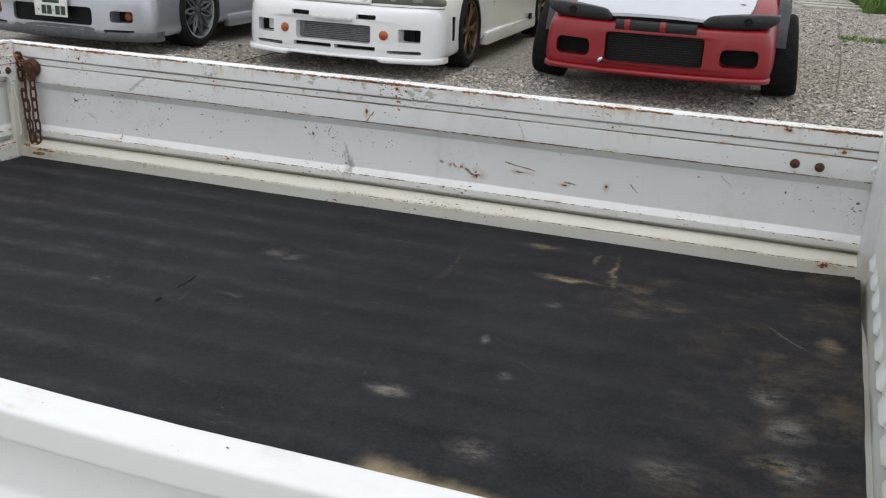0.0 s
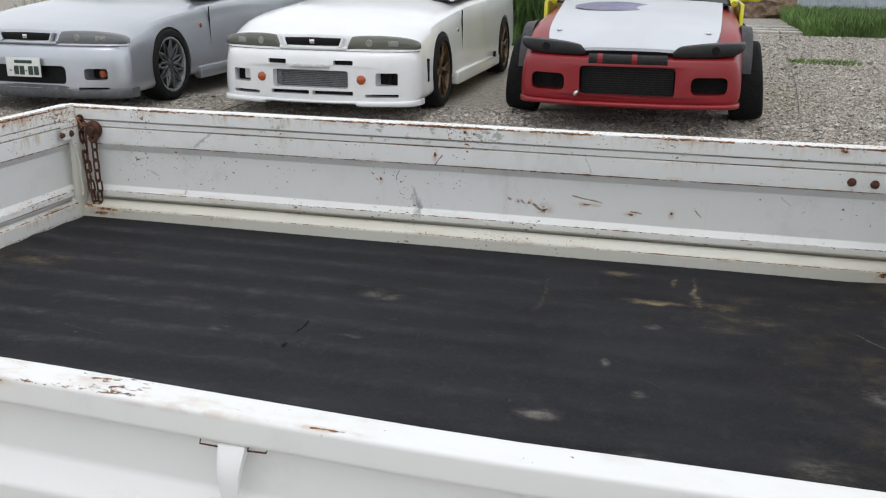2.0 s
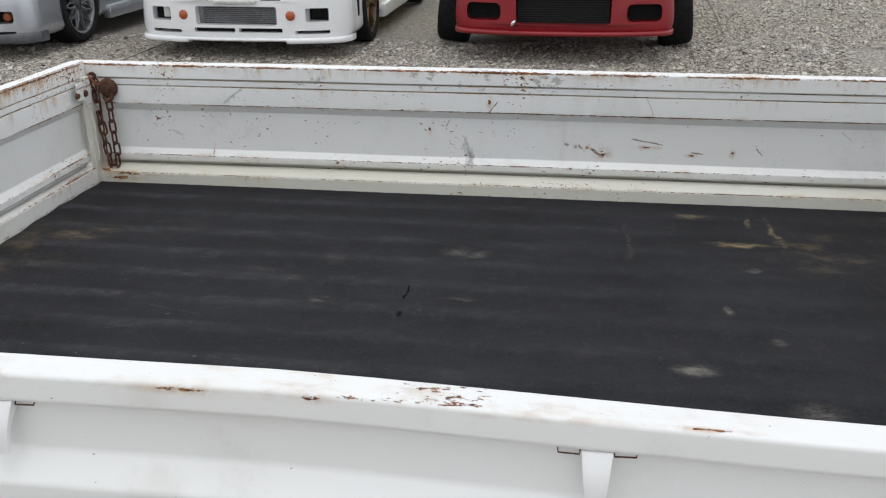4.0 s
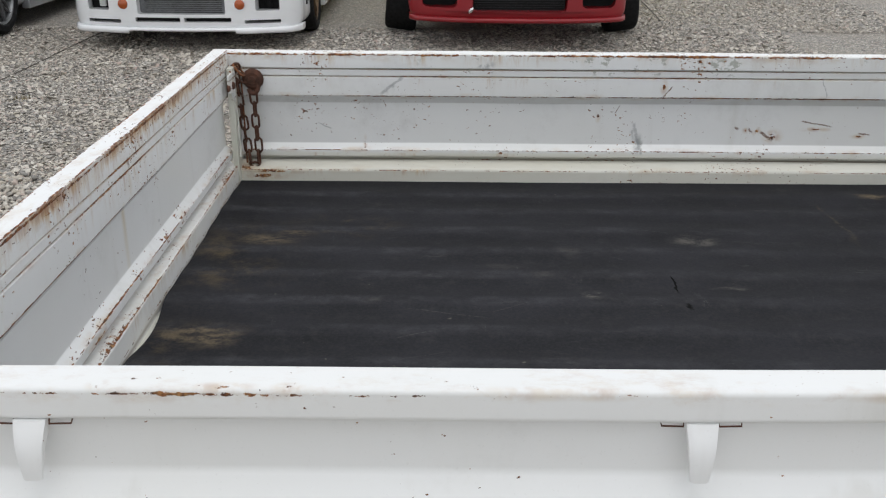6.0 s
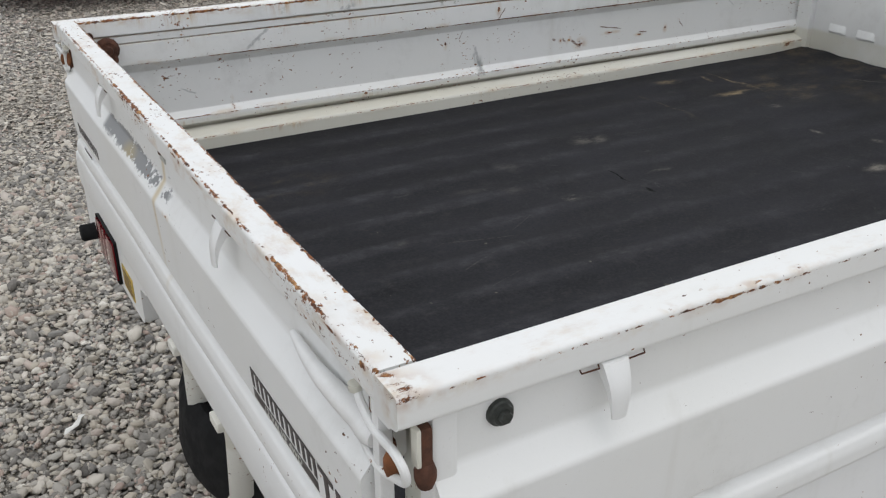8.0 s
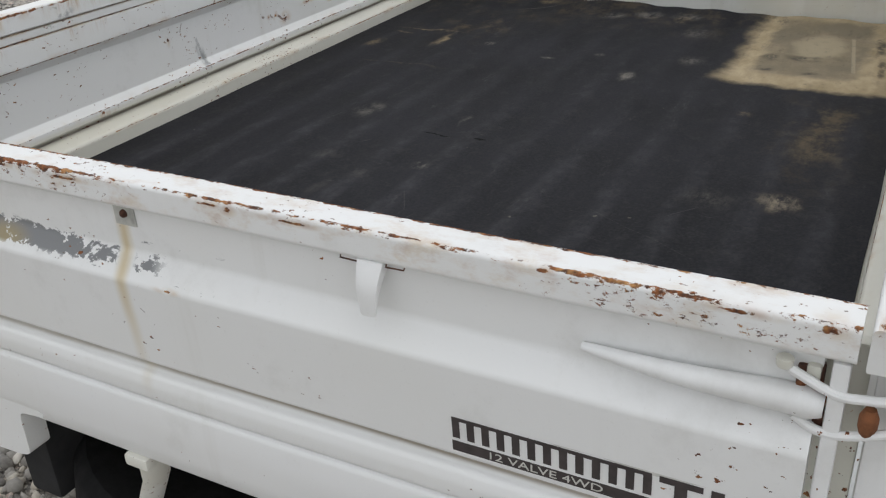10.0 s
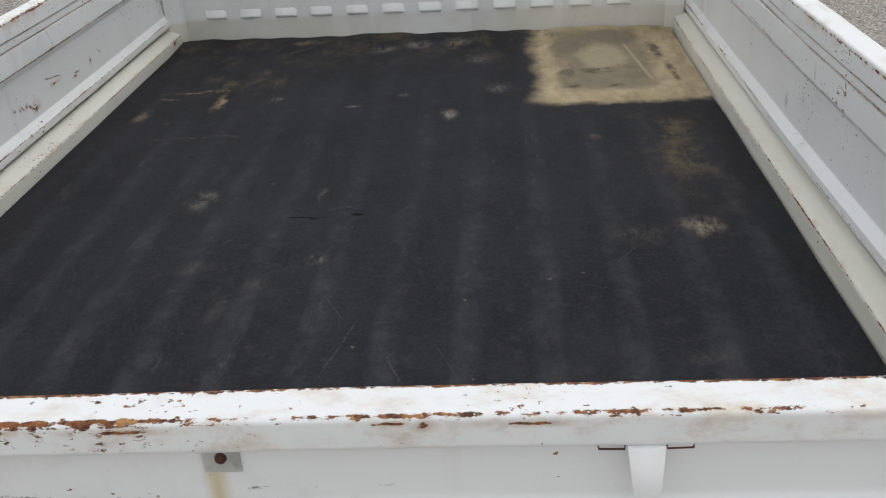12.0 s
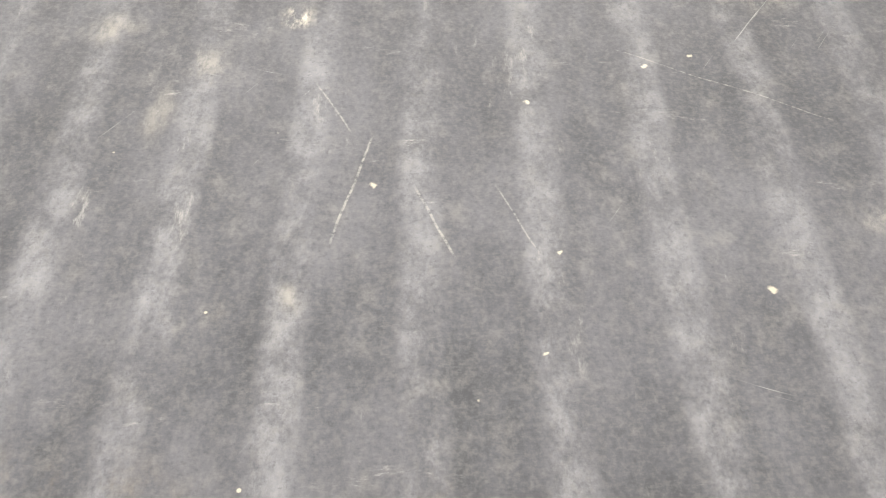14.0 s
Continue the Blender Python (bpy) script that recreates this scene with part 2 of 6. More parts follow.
def lathe(profile, sides=32, axis="x"):
    """A body of revolution from (radius, along) pairs round the given axis."""
    bm = bmesh.new()
    rings = []
    for r, h in profile:
        ring = []
        for k in range(sides):
            c, s = r * math.cos(k * math.tau / sides), r * math.sin(k * math.tau / sides)
            ring.append(bm.verts.new({"x": (h, c, s), "y": (c, h, s), "z": (c, s, h)}[axis]))
        rings.append(ring)
    for a, b in zip(rings, rings[1:]):
        for k in range(sides):
            bm.faces.new((a[k], a[(k + 1) % sides], b[(k + 1) % sides], b[k]))
    bm.faces.new(rings[0][::-1])
    bm.faces.new(rings[-1])
    bmesh.ops.remove_doubles(bm, verts=bm.verts[:], dist=1e-5)
    return bm


def smooth_path(pts, per=6, closed=False):
    """Points of a curve that glides through the given ones."""
    p = [Vector(q) for q in pts]
    n, out = len(p), []
    for i in range(n if closed else n - 1):
        a, b, c, d = p[(i - 1) % n if closed or i else 0], p[i], p[(i + 1) % n], p[(i + 2) % n if closed or i + 2 < n else n - 1]
        for j in range(per):
            t = j / per
            out.append(0.5 * (2 * b + (c - a) * t + (2 * a - 5 * b + 4 * c - d) * t * t + (3 * b - a - 3 * c + d) * t ** 3))
    if not closed:
        out.append(p[-1])
    return out


# ---- sizes of the truck bed, metres; x forward, y to its other side, z up ----
FLOOR = 0.74            # top of the mat
RAIL = 1.034            # top of the gates
LENGTH = 2.06           # front end of the gates
NEAR, FAR = -0.004, 1.468  # outer faces of the side gates' rails


def slope_z(y):
    """Height of the yard, which rises gently away from the truck."""
    return 0.027 * (min(y, 7.2) - 1.6)


# ---- materials ----
def primer_strip(k, col):
    """Grey primer showing through along the fold, with yellow water stain below the tape."""
    flake = k.math("ADD", k.math("ADD", k.mul(k.noise(120, 6, 0.7, stretch=(1, 0.7, 1)), 0.7), k.mul(k.noise(28, 3, seed=13), 0.45)), k.mul(k.near("z", 0.942, 0.018), 0.22))
    flake = k.math("ADD", flake, k.ramp(k.axis("y"), 0.68, 0.84, -0.10, 0.05))
    m = k.mul(k.between("y", 0.668, 1.06, 0.012), k.between("z", 0.930, 0.956, 0.004), k.ramp(flake, 0.70, 0.72))
    m = k.most(m, k.mul(k.between("y", 0.60, 1.3, 0.05), k.most(k.near("z", 0.961, 0.0022), k.near("z", 0.929, 0.0018)), k.ramp(k.noise(60, 5, 0.7, stretch=(1, 0.5, 1), seed=3), 0.60, 0.63)))
    m = k.mul(m, k.ramp(k.math("ABSOLUTE", k.math("SUBTRACT", k.axis("y"), 0.712)), 0.008, 0.016))
    col = k.mix(m, col, k.mix(k.mul(k.blob((0, 0.89, 0.935), (0.1, 0.05, 0.02), 0.2), 0.8), (0.20, 0.205, 0.21), (0.34, 0.27, 0.13)))
    wav = k.math("ADD", k.axis("y"), k.mul(k.math("SUBTRACT", k.noise(8, 2, stretch=(0, 0, 1)), 0.5), 0.012))
    run = k.mul(k.ramp(k.math("ABSOLUTE", k.math("SUBTRACT", wav, k.math("ADD", 0.714, k.mul(k.math("SUBTRACT", 0.99, k.axis("z")), -0.02)))), 0.013, 0.0), k.between("z", 0.79, 0.992, 0.02))
    return k.mix(k.mul(run, k.ramp(k.axis("z"), 0.80, 0.99, 0.15, 0.8), k.ramp(k.noise(40, 4, stretch=(1, 1, 0.15), seed=6), 0.3, 0.6, 0.5, 1.0)), col, (0.52, 0.38, 0.13))


def strokes(k, col, axis, rows):
    """Short scratches on a gate: (along, height) of both ends, half width, 0 grey or 1 rust."""
    wave = k.mul(k.math("SUBTRACT", k.noise(70, 3, seed=61), 0.5), 0.010)
    ragged = k.ramp(k.noise(210, 4, 0.7, seed=62), 0.36, 0.5, 0.25, 1.0)
    for tone, paint in ((0, (0.30, 0.31, 0.31)), (1, (0.13, 0.055, 0.022))):
        m = 0.0
        for (a0, z0), (a1, z1), w, kind in rows:
            if kind != tone:
                continue
            d = Vector((a1 - a0, z1 - z0))
            ln, d = d.length, d.normalized()
            along, across = ((d.x, 0, d.y), (-d.y, 0, d.x)) if axis == "x" else ((0, d.x, d.y), (0, -d.y, d.x))
            rel = k.vec("SUBTRACT", k.pos, (a0, 0, z0) if axis == "x" else (0, a0, z0))
            u = k.math("ABSOLUTE", k.math("SUBTRACT", k.vec("DOT_PRODUCT", rel, along), ln / 2))
            v = k.math("ABSOLUTE", k.math("ADD", k.vec("DOT_PRODUCT", rel, across), wave))
            m = k.math("MAXIMUM", k.mul(k.ramp(v, w * 1.3, w * 0.5), k.ramp(u, ln / 2 + 0.004, ln / 2 - 0.003)), m)
        col = k.mix(k.mul(m, ragged, 0.9 if tone else 0.6), col, paint)
    return col


def tail_wear(k, col):
    """Rust running down from the folded top edge, a stain below the latch hole and single scratches."""
    reach = k.math("ADD", k.ramp(k.axis("z"), 0.990, 1.028), k.mul(k.math("SUBTRACT", k.noise(55, 6, 0.75, stretch=(1, 1, 0.10), seed=51), 0.5), 1.9))
    bed = k.ramp(k.noise(4, 4, 0.7, stretch=(1, 1, 0.1), seed=53), 0.36, 0.56, 0.15, 1.0)
    m = k.mul(k.between("y", 0.30, 1.36, 0.10), k.between("z", 0.985, 1.040, 0.004), bed, k.ramp(reach, 0.55, 1.0, 0.0, 0.9))
    col = k.mix(m, col, k.mix(k.ramp(reach, 0.75, 1.15), (0.55, 0.36, 0.17), (0.27, 0.11, 0.035)))
    stain = k.mul(k.blob((0.03, 0.718, 0.960), (0.05, 0.012, 0.035), 0.1), k.ramp(k.noise(60, 4, stretch=(1, 1, 0.2), seed=57), 0.3, 0.6))
    col = k.mix(k.mul(stain, 0.5), col, (0.52, 0.40, 0.22))
    return strokes(k, col, "y", (((1.171, 0.898), (1.243, 0.900), 0.0018, 1), ((0.602, 0.880), (0.604, 0.866), 0.0020, 1), ((0.478, 0.937), (0.480, 0.918), 0.0016, 1), ((0.659, 0.928), (0.661, 0.904), 0.0014, 1), ((0.715, 0.996), (0.722, 0.985), 0.0040, 1), ((1.046, 0.909), (1.050, 0.90), 0.0014, 1), ((1.09, 0.872), (1.094, 0.862), 0.0018, 0), ((0.86, 0.842), (0.88, 0.838), 0.0024, 0)))


def far_wear(k, col):
    """Rubbed grey strip along the top of the far gate."""
    m = k.mul(k.between("x", 0.5, 1.45, 0.25), k.between("z", 0.982, 1.022, 0.006), k.ramp(k.math("ADD", k.mul(k.noise(70, 6, 0.7, stretch=(0.7, 1, 1)), 0.8), k.mul(k.noise(9, 2, seed=5), 0.5)), 0.745, 0.775))
    col = k.mix(k.mul(m, 0.75), col, (0.33, 0.34, 0.29))
    return strokes(k, col, "x", (((0.368, 0.937), (0.417, 0.974), 0.0030, 0), ((1.0, 0.934), (1.018, 0.956), 0.0016, 1), ((1.326, 0.876), (1.395, 0.866), 0.0016, 1), ((0.902, 0.895), (0.907, 0.908), 0.0014, 1), ((0.944, 0.868), (0.962, 0.80), 0.0034, 0), ((1.35, 0.978), (1.367, 0.936), 0.0012, 0),
                                 ((0.225, 0.866), (0.252, 0.853), 0.0018, 0), ((1.46, 0.849), (1.484, 0.847), 0.0016, 1), ((1.176, 0.862), (1.181, 0.857), 0.0028, 1), ((1.206, 0.858), (1.213, 0.850), 0.0030, 1), ((1.235, 0.851), (1.262, 0.832), 0.0034, 1), ((1.60, 0.862), (1.613, 0.848), 0.0014, 1), ((1.78, 0.905), (1.80, 0.888), 0.0014, 0)))


P_FAR = worn_paint("worn white paint, far gate", edges=(("z", 1.0235, 0.0065, 0.82), ("z", 0.991, 0.002, 0.66), ("z", 0.975, 0.0025, 0.76), ("z", 0.931, 0.0035, 0.84), ("z", 0.806, 0.003, 0.70)), grooves=((0.991, 0.0028), (0.975, 0.0030), (0.780, 0.005)), drips=((1.024, 0.030, 1.7), (0.975, 0.03, 0.8), (0.80, 0.02, 0.6)),
                   marks=(((1.262, 1.45, 0.840), (0.022, 0.03, 0.016)), ((1.225, 1.45, 0.852), (0.010, 0.03, 0.010)), ((1.20, 1.45, 0.855), (0.007, 0.03, 0.007)), ((1.36, 1.45, 0.858), (0.035, 0.03, 0.005)), ((1.46, 1.45, 0.842), (0.018, 0.03, 0.005)), ((1.89, 1.436, 1.016), (0.022, 0.04, 0.010)), ((2.0, 1.436, 0.985), (0.012, 0.04, 0.012)), ((1.55, 1.45, 0.85), (0.008, 0.03, 0.012)), ((0.86, 1.45, 0.885), (0.006, 0.03, 0.014)), ((1.0, 1.436, 0.955), (0.008, 0.03, 0.016)), ((0.33, 1.45, 0.815), (0.005, 0.03, 0.02))),
                   scuffs=(((0.955, 1.44, 0.822), (0.018, 0.05, 0.03)), ((0.94, 1.44, 0.85), (0.008, 0.05, 0.03)), ((0.39, 1.43, 0.948), (0.020, 0.04, 0.016)), ((0.6, 1.43, 1.003), (0.03, 0.04, 0.014))), chips=1.1, extra=far_wear, cream=(("z", 0.74, 0.80),))
P_NEAR = worn_paint("worn white paint, near gate", tops=-0.01, edges=(("z", 1.0300, 0.0040, 0.60),), chips=0.1,
                    marks=(((0.006, 0.006, 1.032), (0.024, 0.028, 0.010)), ((0.004, 0.026, 1.034), (0.014, 0.012, 0.006)), ((0.0, 0.01, 1.018), (0.006, 0.012, 0.012)), ((0.335, 0.0, 1.033), (0.025, 0.006, 0.006)), ((0.385, 0.0, 1.033), (0.012, 0.006, 0.006)), ((0.57, 0.0, 1.030), (0.05, 0.005, 0.005)), ((0.62, 0.0, 1.030), (0.03, 0.005, 0.005)), ((0.87, 0.0, 1.028), (0.05, 0.005, 0.005)), ((0.98, 0.0, 1.028), (0.02, 0.005, 0.005)), ((1.18, 0.0, 1.024), (0.07, 0.004, 0.0032)), ((1.30, 0.0, 1.024), (0.04, 0.004, 0.0030)), ((0.24, 0.0, 1.036), (0.008, 0.01, 0.005)), ((1.47, 0.0, 1.030), (0.03, 0.006, 0.006))))
P_NEAR_IN = worn_paint("worn white paint, inside of near gate", edges=(("z", 1.026, 0.006, 0.8), ("z", 0.996, 0.0025, 0.66), ("z", 0.980, 0.0028, 0.72), ("z", 0.935, 0.0035, 0.72), ("z", 0.802, 0.003, 0.62)), grooves=((0.9965, 0.0028), (0.9805, 0.0030), (0.787, 0.004)), drips=((1.026, 0.03, 0.7),), chips=0.9,
                       scuffs=(((1.07, 0.03, 0.85), (0.02, 0.05, 0.02)), ((0.9, 0.03, 0.95), (0.006, 0.05, 0.03))))
P_TAIL = worn_paint("worn white paint, tailgate", streak="y", tops=0.045, edges=(("z", 1.0285, 0.0035, 0.62), ("x", 0.034, 0.0070, 0.86), ("x", 0.003, 0.0060, 0.78)), grooves=((0.814, 0.005),), chips=0.35,
                    marks=(((0.0, 0.585, 1.026), (0.01, 0.03, 0.004)), ((0.0, 0.563, 1.024), (0.01, 0.012, 0.007)), ((0.0, 0.494, 1.0245), (0.01, 0.045, 0.0035)), ((0.0, 0.262, 1.027), (0.01, 0.014, 0.004)), ((0.0, 0.77, 1.024), (0.01, 0.05, 0.004)), ((0.0, 0.86, 1.025), (0.01, 0.04, 0.004)), ((0.0, 0.652, 0.923), (0.02, 0.018, 0.0035)), ((0.0, 0.06, 1.026), (0.02, 0.015, 0.008)), ((0.0, 0.12, 1.026), (0.02, 0.03, 0.004))), extra=primer_strip)
P_TAIL_IN = worn_paint("worn white paint, inside of tailgate", streak="y", edges=(("z", 1.0265, 0.0060, 0.86), ("z", 1.016, 0.010, 0.52), ("z", 0.995, 0.003, 0.68), ("z", 0.979, 0.003, 0.78), ("z", 0.935, 0.0035, 0.86), ("z", 0.811, 0.003, 0.80)), grooves=((0.995, 0.0028), (0.979, 0.0030), (0.796, 0.003)), drips=((1.027, 0.048, 3.4), (0.979, 0.040, 1.6)), chips=1.7, extra=tail_wear,
                      marks=(((0.03, 1.31, 0.895), (0.03, 0.02, 0.003)), ((0.03, 0.52, 0.80), (0.05, 0.05, 0.006))))
P_SILL = worn_paint("cream weathered paint of the bed", base=(0.775, 0.77, 0.725), edges=(("z", 0.766, 0.003, 0.74),), crown=(0.766, 0.770), tops=0.0, chips=0.7, drips=((0.768, 0.02, 0.7),), marks=(((0.12, 1.408, 0.763), (0.085, 0.03, 0.008)), ((0.10, 1.408, 0.752), (0.06, 0.03, 0.010)), ((0.06, 1.41, 0.770), (0.04, 0.03, 0.010)), ((2.0, 1.41, 0.76), (0.03, 0.03, 0.014))), cream=(("z", 0.6, 0.79),))
P_TAIL_SILL = worn_paint("weathered paint of the rear sill", base=(0.78, 0.78, 0.76), streak="y", edges=(("z", 0.779, 0.0035, 0.80), ("z", 0.745, 0.004, 0.7)), crown=(0.777, 0.780), tops=0.035, chips=1.3, drips=((0.780, 0.03, 1.6),), grooves=((0.738, 0.006),))
# near-black brown: gap shade put into the colour, together with grime
GAP_DARK = plain("dark grime and shade of the gaps", (0.035, 0.028, 0.018), 0.9, 0.0, 0.3, 60, 0.5)
P_POST = worn_paint("rusty cream post", base=(0.66, 0.65, 0.58), edges=(), chips=1.6, marks=(((0.056, 1.42, 0.90), (0.008, 0.02, 0.06)), ((0.056, 1.42, 0.80), (0.008, 0.02, 0.05)), ((0.05, 1.42, 0.975), (0.012, 0.02, 0.02))))
P_BODY = worn_paint("white paint of the truck body", base=(0.785, 0.79, 0.79), chips=0.3)
P_GUARD = worn_paint("white paint of the front guard", base=(0.785, 0.79, 0.785), edges=(), chips=0.35, cream=(("z", 0.7, 0.80),))
RUSTY = plain("rusted steel", (0.10, 0.042, 0.025), 0.85, 0.15, 0.3, 90, 0.8)
RUSTY_BRIGHT = plain("orange rusted steel", (0.22, 0.085, 0.035), 0.85, 0.1, 0.3, 90, 0.8)
BOLT = plain("dark oily bolt", (0.06, 0.065, 0.06), 0.55, 0.5, 0.25, 120, 0.3)
RUBBER = plain("black tyre rubber", (0.012, 0.012, 0.0125), 0.85, 0.0, 0.2, 60, 0.4, Specular_IOR_Level=0.2)
# for black parts, and for boxes that paint the shade inside openings
BLACK = plain("black plastic and shaded openings", (0.005, 0.005, 0.0052), 0.6, 0.0, 0.2, 40, Specular_IOR_Level=0.2)
DARK = plain("dark underside", (0.02, 0.02, 0.021), 0.85, 0.0, 0.3, 20)


def mat_material():
    """Black rubber sheet: paler stripes along its ridges, scuffs, sand stains and scratches."""
    k = Nodes("black rubber mat")
    y, x = k.axis("y"), k.axis("x")
    warp = k.mul(k.math("SUBTRACT", k.noise(3, 3), 0.5), 0.03)
    ph = k.math("MULTIPLY", k.math("ADD", k.math("SUBTRACT", y, 0.56), warp), math.tau / 0.108)
    ridge = k.ramp(k.math("COSINE", ph), 0.1, 1.0)
    dust = k.noise(6, 8, 0.72, stretch=(0.6, 1.2, 1), seed=1)
    grain = k.noise(190, 4, 0.7, seed=2)
    weave = k.noise(420, 2, 0.5, stretch=(1.3, 0.5, 1), seed=6)
    fibre = k.math("ADD", k.mul(grain, 0.75), k.mul(weave, 0.25))
    mott = k.noise(28, 7, 0.75, seed=9)
    col = k.mix(k.ramp(dust, 0.3, 0.72), (0.0100, 0.0101, 0.0120), (0.0240, 0.0242, 0.0280))
    col = k.mix(k.mul(ridge, k.ramp(k.noise(11, 9, 0.82, stretch=(0.7, 1, 1), seed=3), 0.36, 0.70), k.ramp(x, 1.85, 0.15, 0.12, 0.72), k.ramp(mott, 0.3, 0.65, 0.3, 1.0)), col, (0.064, 0.064, 0.071))
    col = k.mix(k.ramp(fibre, 0.44, 0.66, 0.0, 0.28), col, (0.040, 0.039, 0.039))
    col = k.mix(k.ramp(mott, 0.5, 0.72, 0.0, 0.35), col, (0.043, 0.042, 0.042))
    col = k.mix(k.ramp(fibre, 0.47, 0.34, 0.0, 0.3), col, (0.0072, 0.0072, 0.0082))
    # grey rubs, long in one direction
    rub = k.mul(k.ramp(k.noise(11, 7, 0.75, stretch=(0.5, 1.6, 1), seed=14), 0.58, 0.74), k.ramp(k.noise(80, 5, 0.75, stretch=(0.5, 1.6, 1), seed=15), 0.42, 0.66))
    rub2 = k.mul(k.ramp(k.noise(17, 7, 0.75, stretch=(1.7, 0.45, 1), seed=24), 0.60, 0.74), k.ramp(k.noise(120, 5, 0.75, stretch=(1.8, 0.4, 1), seed=25), 0.45, 0.66))
    col = k.mix(k.mul(k.most(rub, rub2), 0.5), col, (0.105, 0.102, 0.10))
    # brown dust in the corners and by the guard
    soil = k.most(k.blob((0.12, 0.95, FLOOR), (0.16, 0.25, 1), 0.0), k.blob((0.08, 0.62, FLOOR), (0.10, 0.12, 1), 0.0), k.mul(k.ramp(x, 1.65, 2.0), 0.7), k.blob((0.30, 1.12, FLOOR), (0.16, 0.10, 1), 0.0), k.blob((1.2, 0.18, FLOOR), (0.45, 0.13, 1), 0.0), k.blob((1.72, 1.15, FLOOR), (0.3, 0.22, 1), 0.0))
    soil = k.mul(soil, k.ramp(k.noise(13, 8, 0.78, stretch=(0.8, 1, 1), seed=21), 0.46, 0.68))
    col = k.mix(k.mul(soil, 0.5), col, (0.13, 0.098, 0.055))
    # pale scuffed spots: place, radii, strength
    bent = k.vec("ADD", k.pos, k.vec("MULTIPLY", k.vec("SUBTRACT", k.warp(18), (0.5, 0.5, 0.5)), (0.045, 0.045, 0)))
    torn = k.ramp(k.noise(38, 7, 0.8, stretch=(0.6, 1.2, 0), seed=3), 0.38, 0.66)
    ash_spots = ((0.995, 1.05, 0.060, 0.036, 0.5), (0.765, 0.798, 0.022, 0.020, 0.6), (1.385, 0.621, 0.045, 0.024, 0.65), (0.998, 0.829, 0.05, 0.008, 0.35), (1.53, 0.732, 0.02, 0.022, 0.5), (1.464, 0.838, 0.012, 0.028, 0.5), (1.90, 0.815, 0.04, 0.05, 0.65), (1.925, 0.722, 0.04, 0.05, 0.7),
                 (1.93, 0.624, 0.04, 0.05, 0.6), (1.543, 0.517, 0.06, 0.035, 0.4), (1.535, 1.03, 0.022, 0.028, 0.65), (0.68, 0.885, 0.05, 0.03, 0.12), (0.741, 0.99, 0.03, 0.045, 0.12), (0.472, 0.263, 0.03, 0.05, 0.15), (0.39, 0.775, 0.02, 0.022, 0.12), (0.383, 0.833, 0.022, 0.018, 0.12), (1.78, 0.56, 0.06, 0.06, 0.35),
                 (0.62, 0.92, 0.05, 0.02, 0.1), (0.806, 0.305, 0.05, 0.06, 0.22), (0.83, 0.202, 0.042, 0.042, 0.7))
    sand_spots = ((0.83, 0.202, 0.05, 0.048, 0.45), (1.612, 1.225, 0.009, 0.14, 0.8), (1.568, 1.29, 0.010, 0.045, 0.6), (1.54, 1.158, 0.085, 0.020, 0.7), (1.454, 1.318, 0.05, 0.03, 0.5), (1.31, 1.16, 0.008, 0.16, 0.22), (2.0, 1.046, 0.03, 0.05, 0.5), (1.90, 0.63, 0.05, 0.03, 0.5), (0.14, 0.645, 0.10, 0.055, 0.5),
                  (0.18, 1.045, 0.08, 0.035, 0.4), (0.22, 1.08, 0.05, 0.02, 0.35), (1.083, 0.188, 0.14, 0.06, 0.22), (1.22, 0.33, 0.02, 0.03, 0.3))
    for spots, c in ((ash_spots, (0.20, 0.185, 0.16)), (sand_spots, (0.24, 0.185, 0.11))):
        m = 0.0
        for cx, cy, rx, ry, s in spots:
            m = k.math("MAXIMUM", k.mul(k.blob((cx, cy, FLOOR), (rx, ry, 0.5), 0.0, src=bent), s), m)
        col = k.mix(k.math("MINIMUM", k.mul(m, torn, 1.15), 0.9), col, c)
    # flecks of paint and grit
    fleck = k.mul(k.ramp(k.voronoi(34), 0.075, 0.045), k.ramp(k.noise(17, 2, seed=31), 0.64, 0.66))
    shaken = k.vec("ADD", k.pos, k.vec("MULTIPLY", k.vec("SUBTRACT", k.warp(120), (0.5, 0.5, 0.5)), (0.010, 0.010, 0)))
    for cx, cy, r in ((0.674, 0.447, 0.0045), (0.623, 0.568, 0.0035), (0.517, 0.712, 0.004), (0.437, 0.552, 0.003), (0.397, 0.381, 0.005), (0.694, 0.398, 0.0035), (0.335, 0.571, 0.0025)):
        fleck = k.most(fleck, k.blob((cx, cy, FLOOR), (r, r, 0.5), 0.4, src=shaken))
    col = k.mix(k.mul(fleck, 0.42), col, (0.17, 0.155, 0.125))
    # scratches: straight pale lines between two points
    wave = k.mul(k.math("SUBTRACT", k.noise(14, 2, seed=5), 0.5), 0.006)
    lines = 0.0
    for (ax, ay), (bx, by), w, s in (((0.452, 0.745), (0.575, 0.716), 0.0015, 0.45), ((0.436, 0.642), (0.509, 0.673), 0.0015, 0.45), ((0.590, 0.738), (0.650, 0.772), 0.0012, 0.35), ((0.44, 0.57), (0.51, 0.60), 0.0010, 0.35), ((0.70, 0.47), (0.60, 0.28), 0.0010, 0.3), ((1.50, 0.45), (1.40, 0.28), 0.002, 0.4), ((1.90, 1.09), (1.96, 1.01), 0.003, 0.9), ((0.80, 1.12), (0.95, 1.09), 0.0012, 0.35)):
        d = Vector((bx - ax, by - ay))
        ln, d = d.length, d.normalized()
        rel = k.vec("SUBTRACT", k.pos, (ax, ay, 0))
        u = k.math("ABSOLUTE", k.math("SUBTRACT", k.vec("DOT_PRODUCT", rel, (d.x, d.y, 0)), ln / 2))
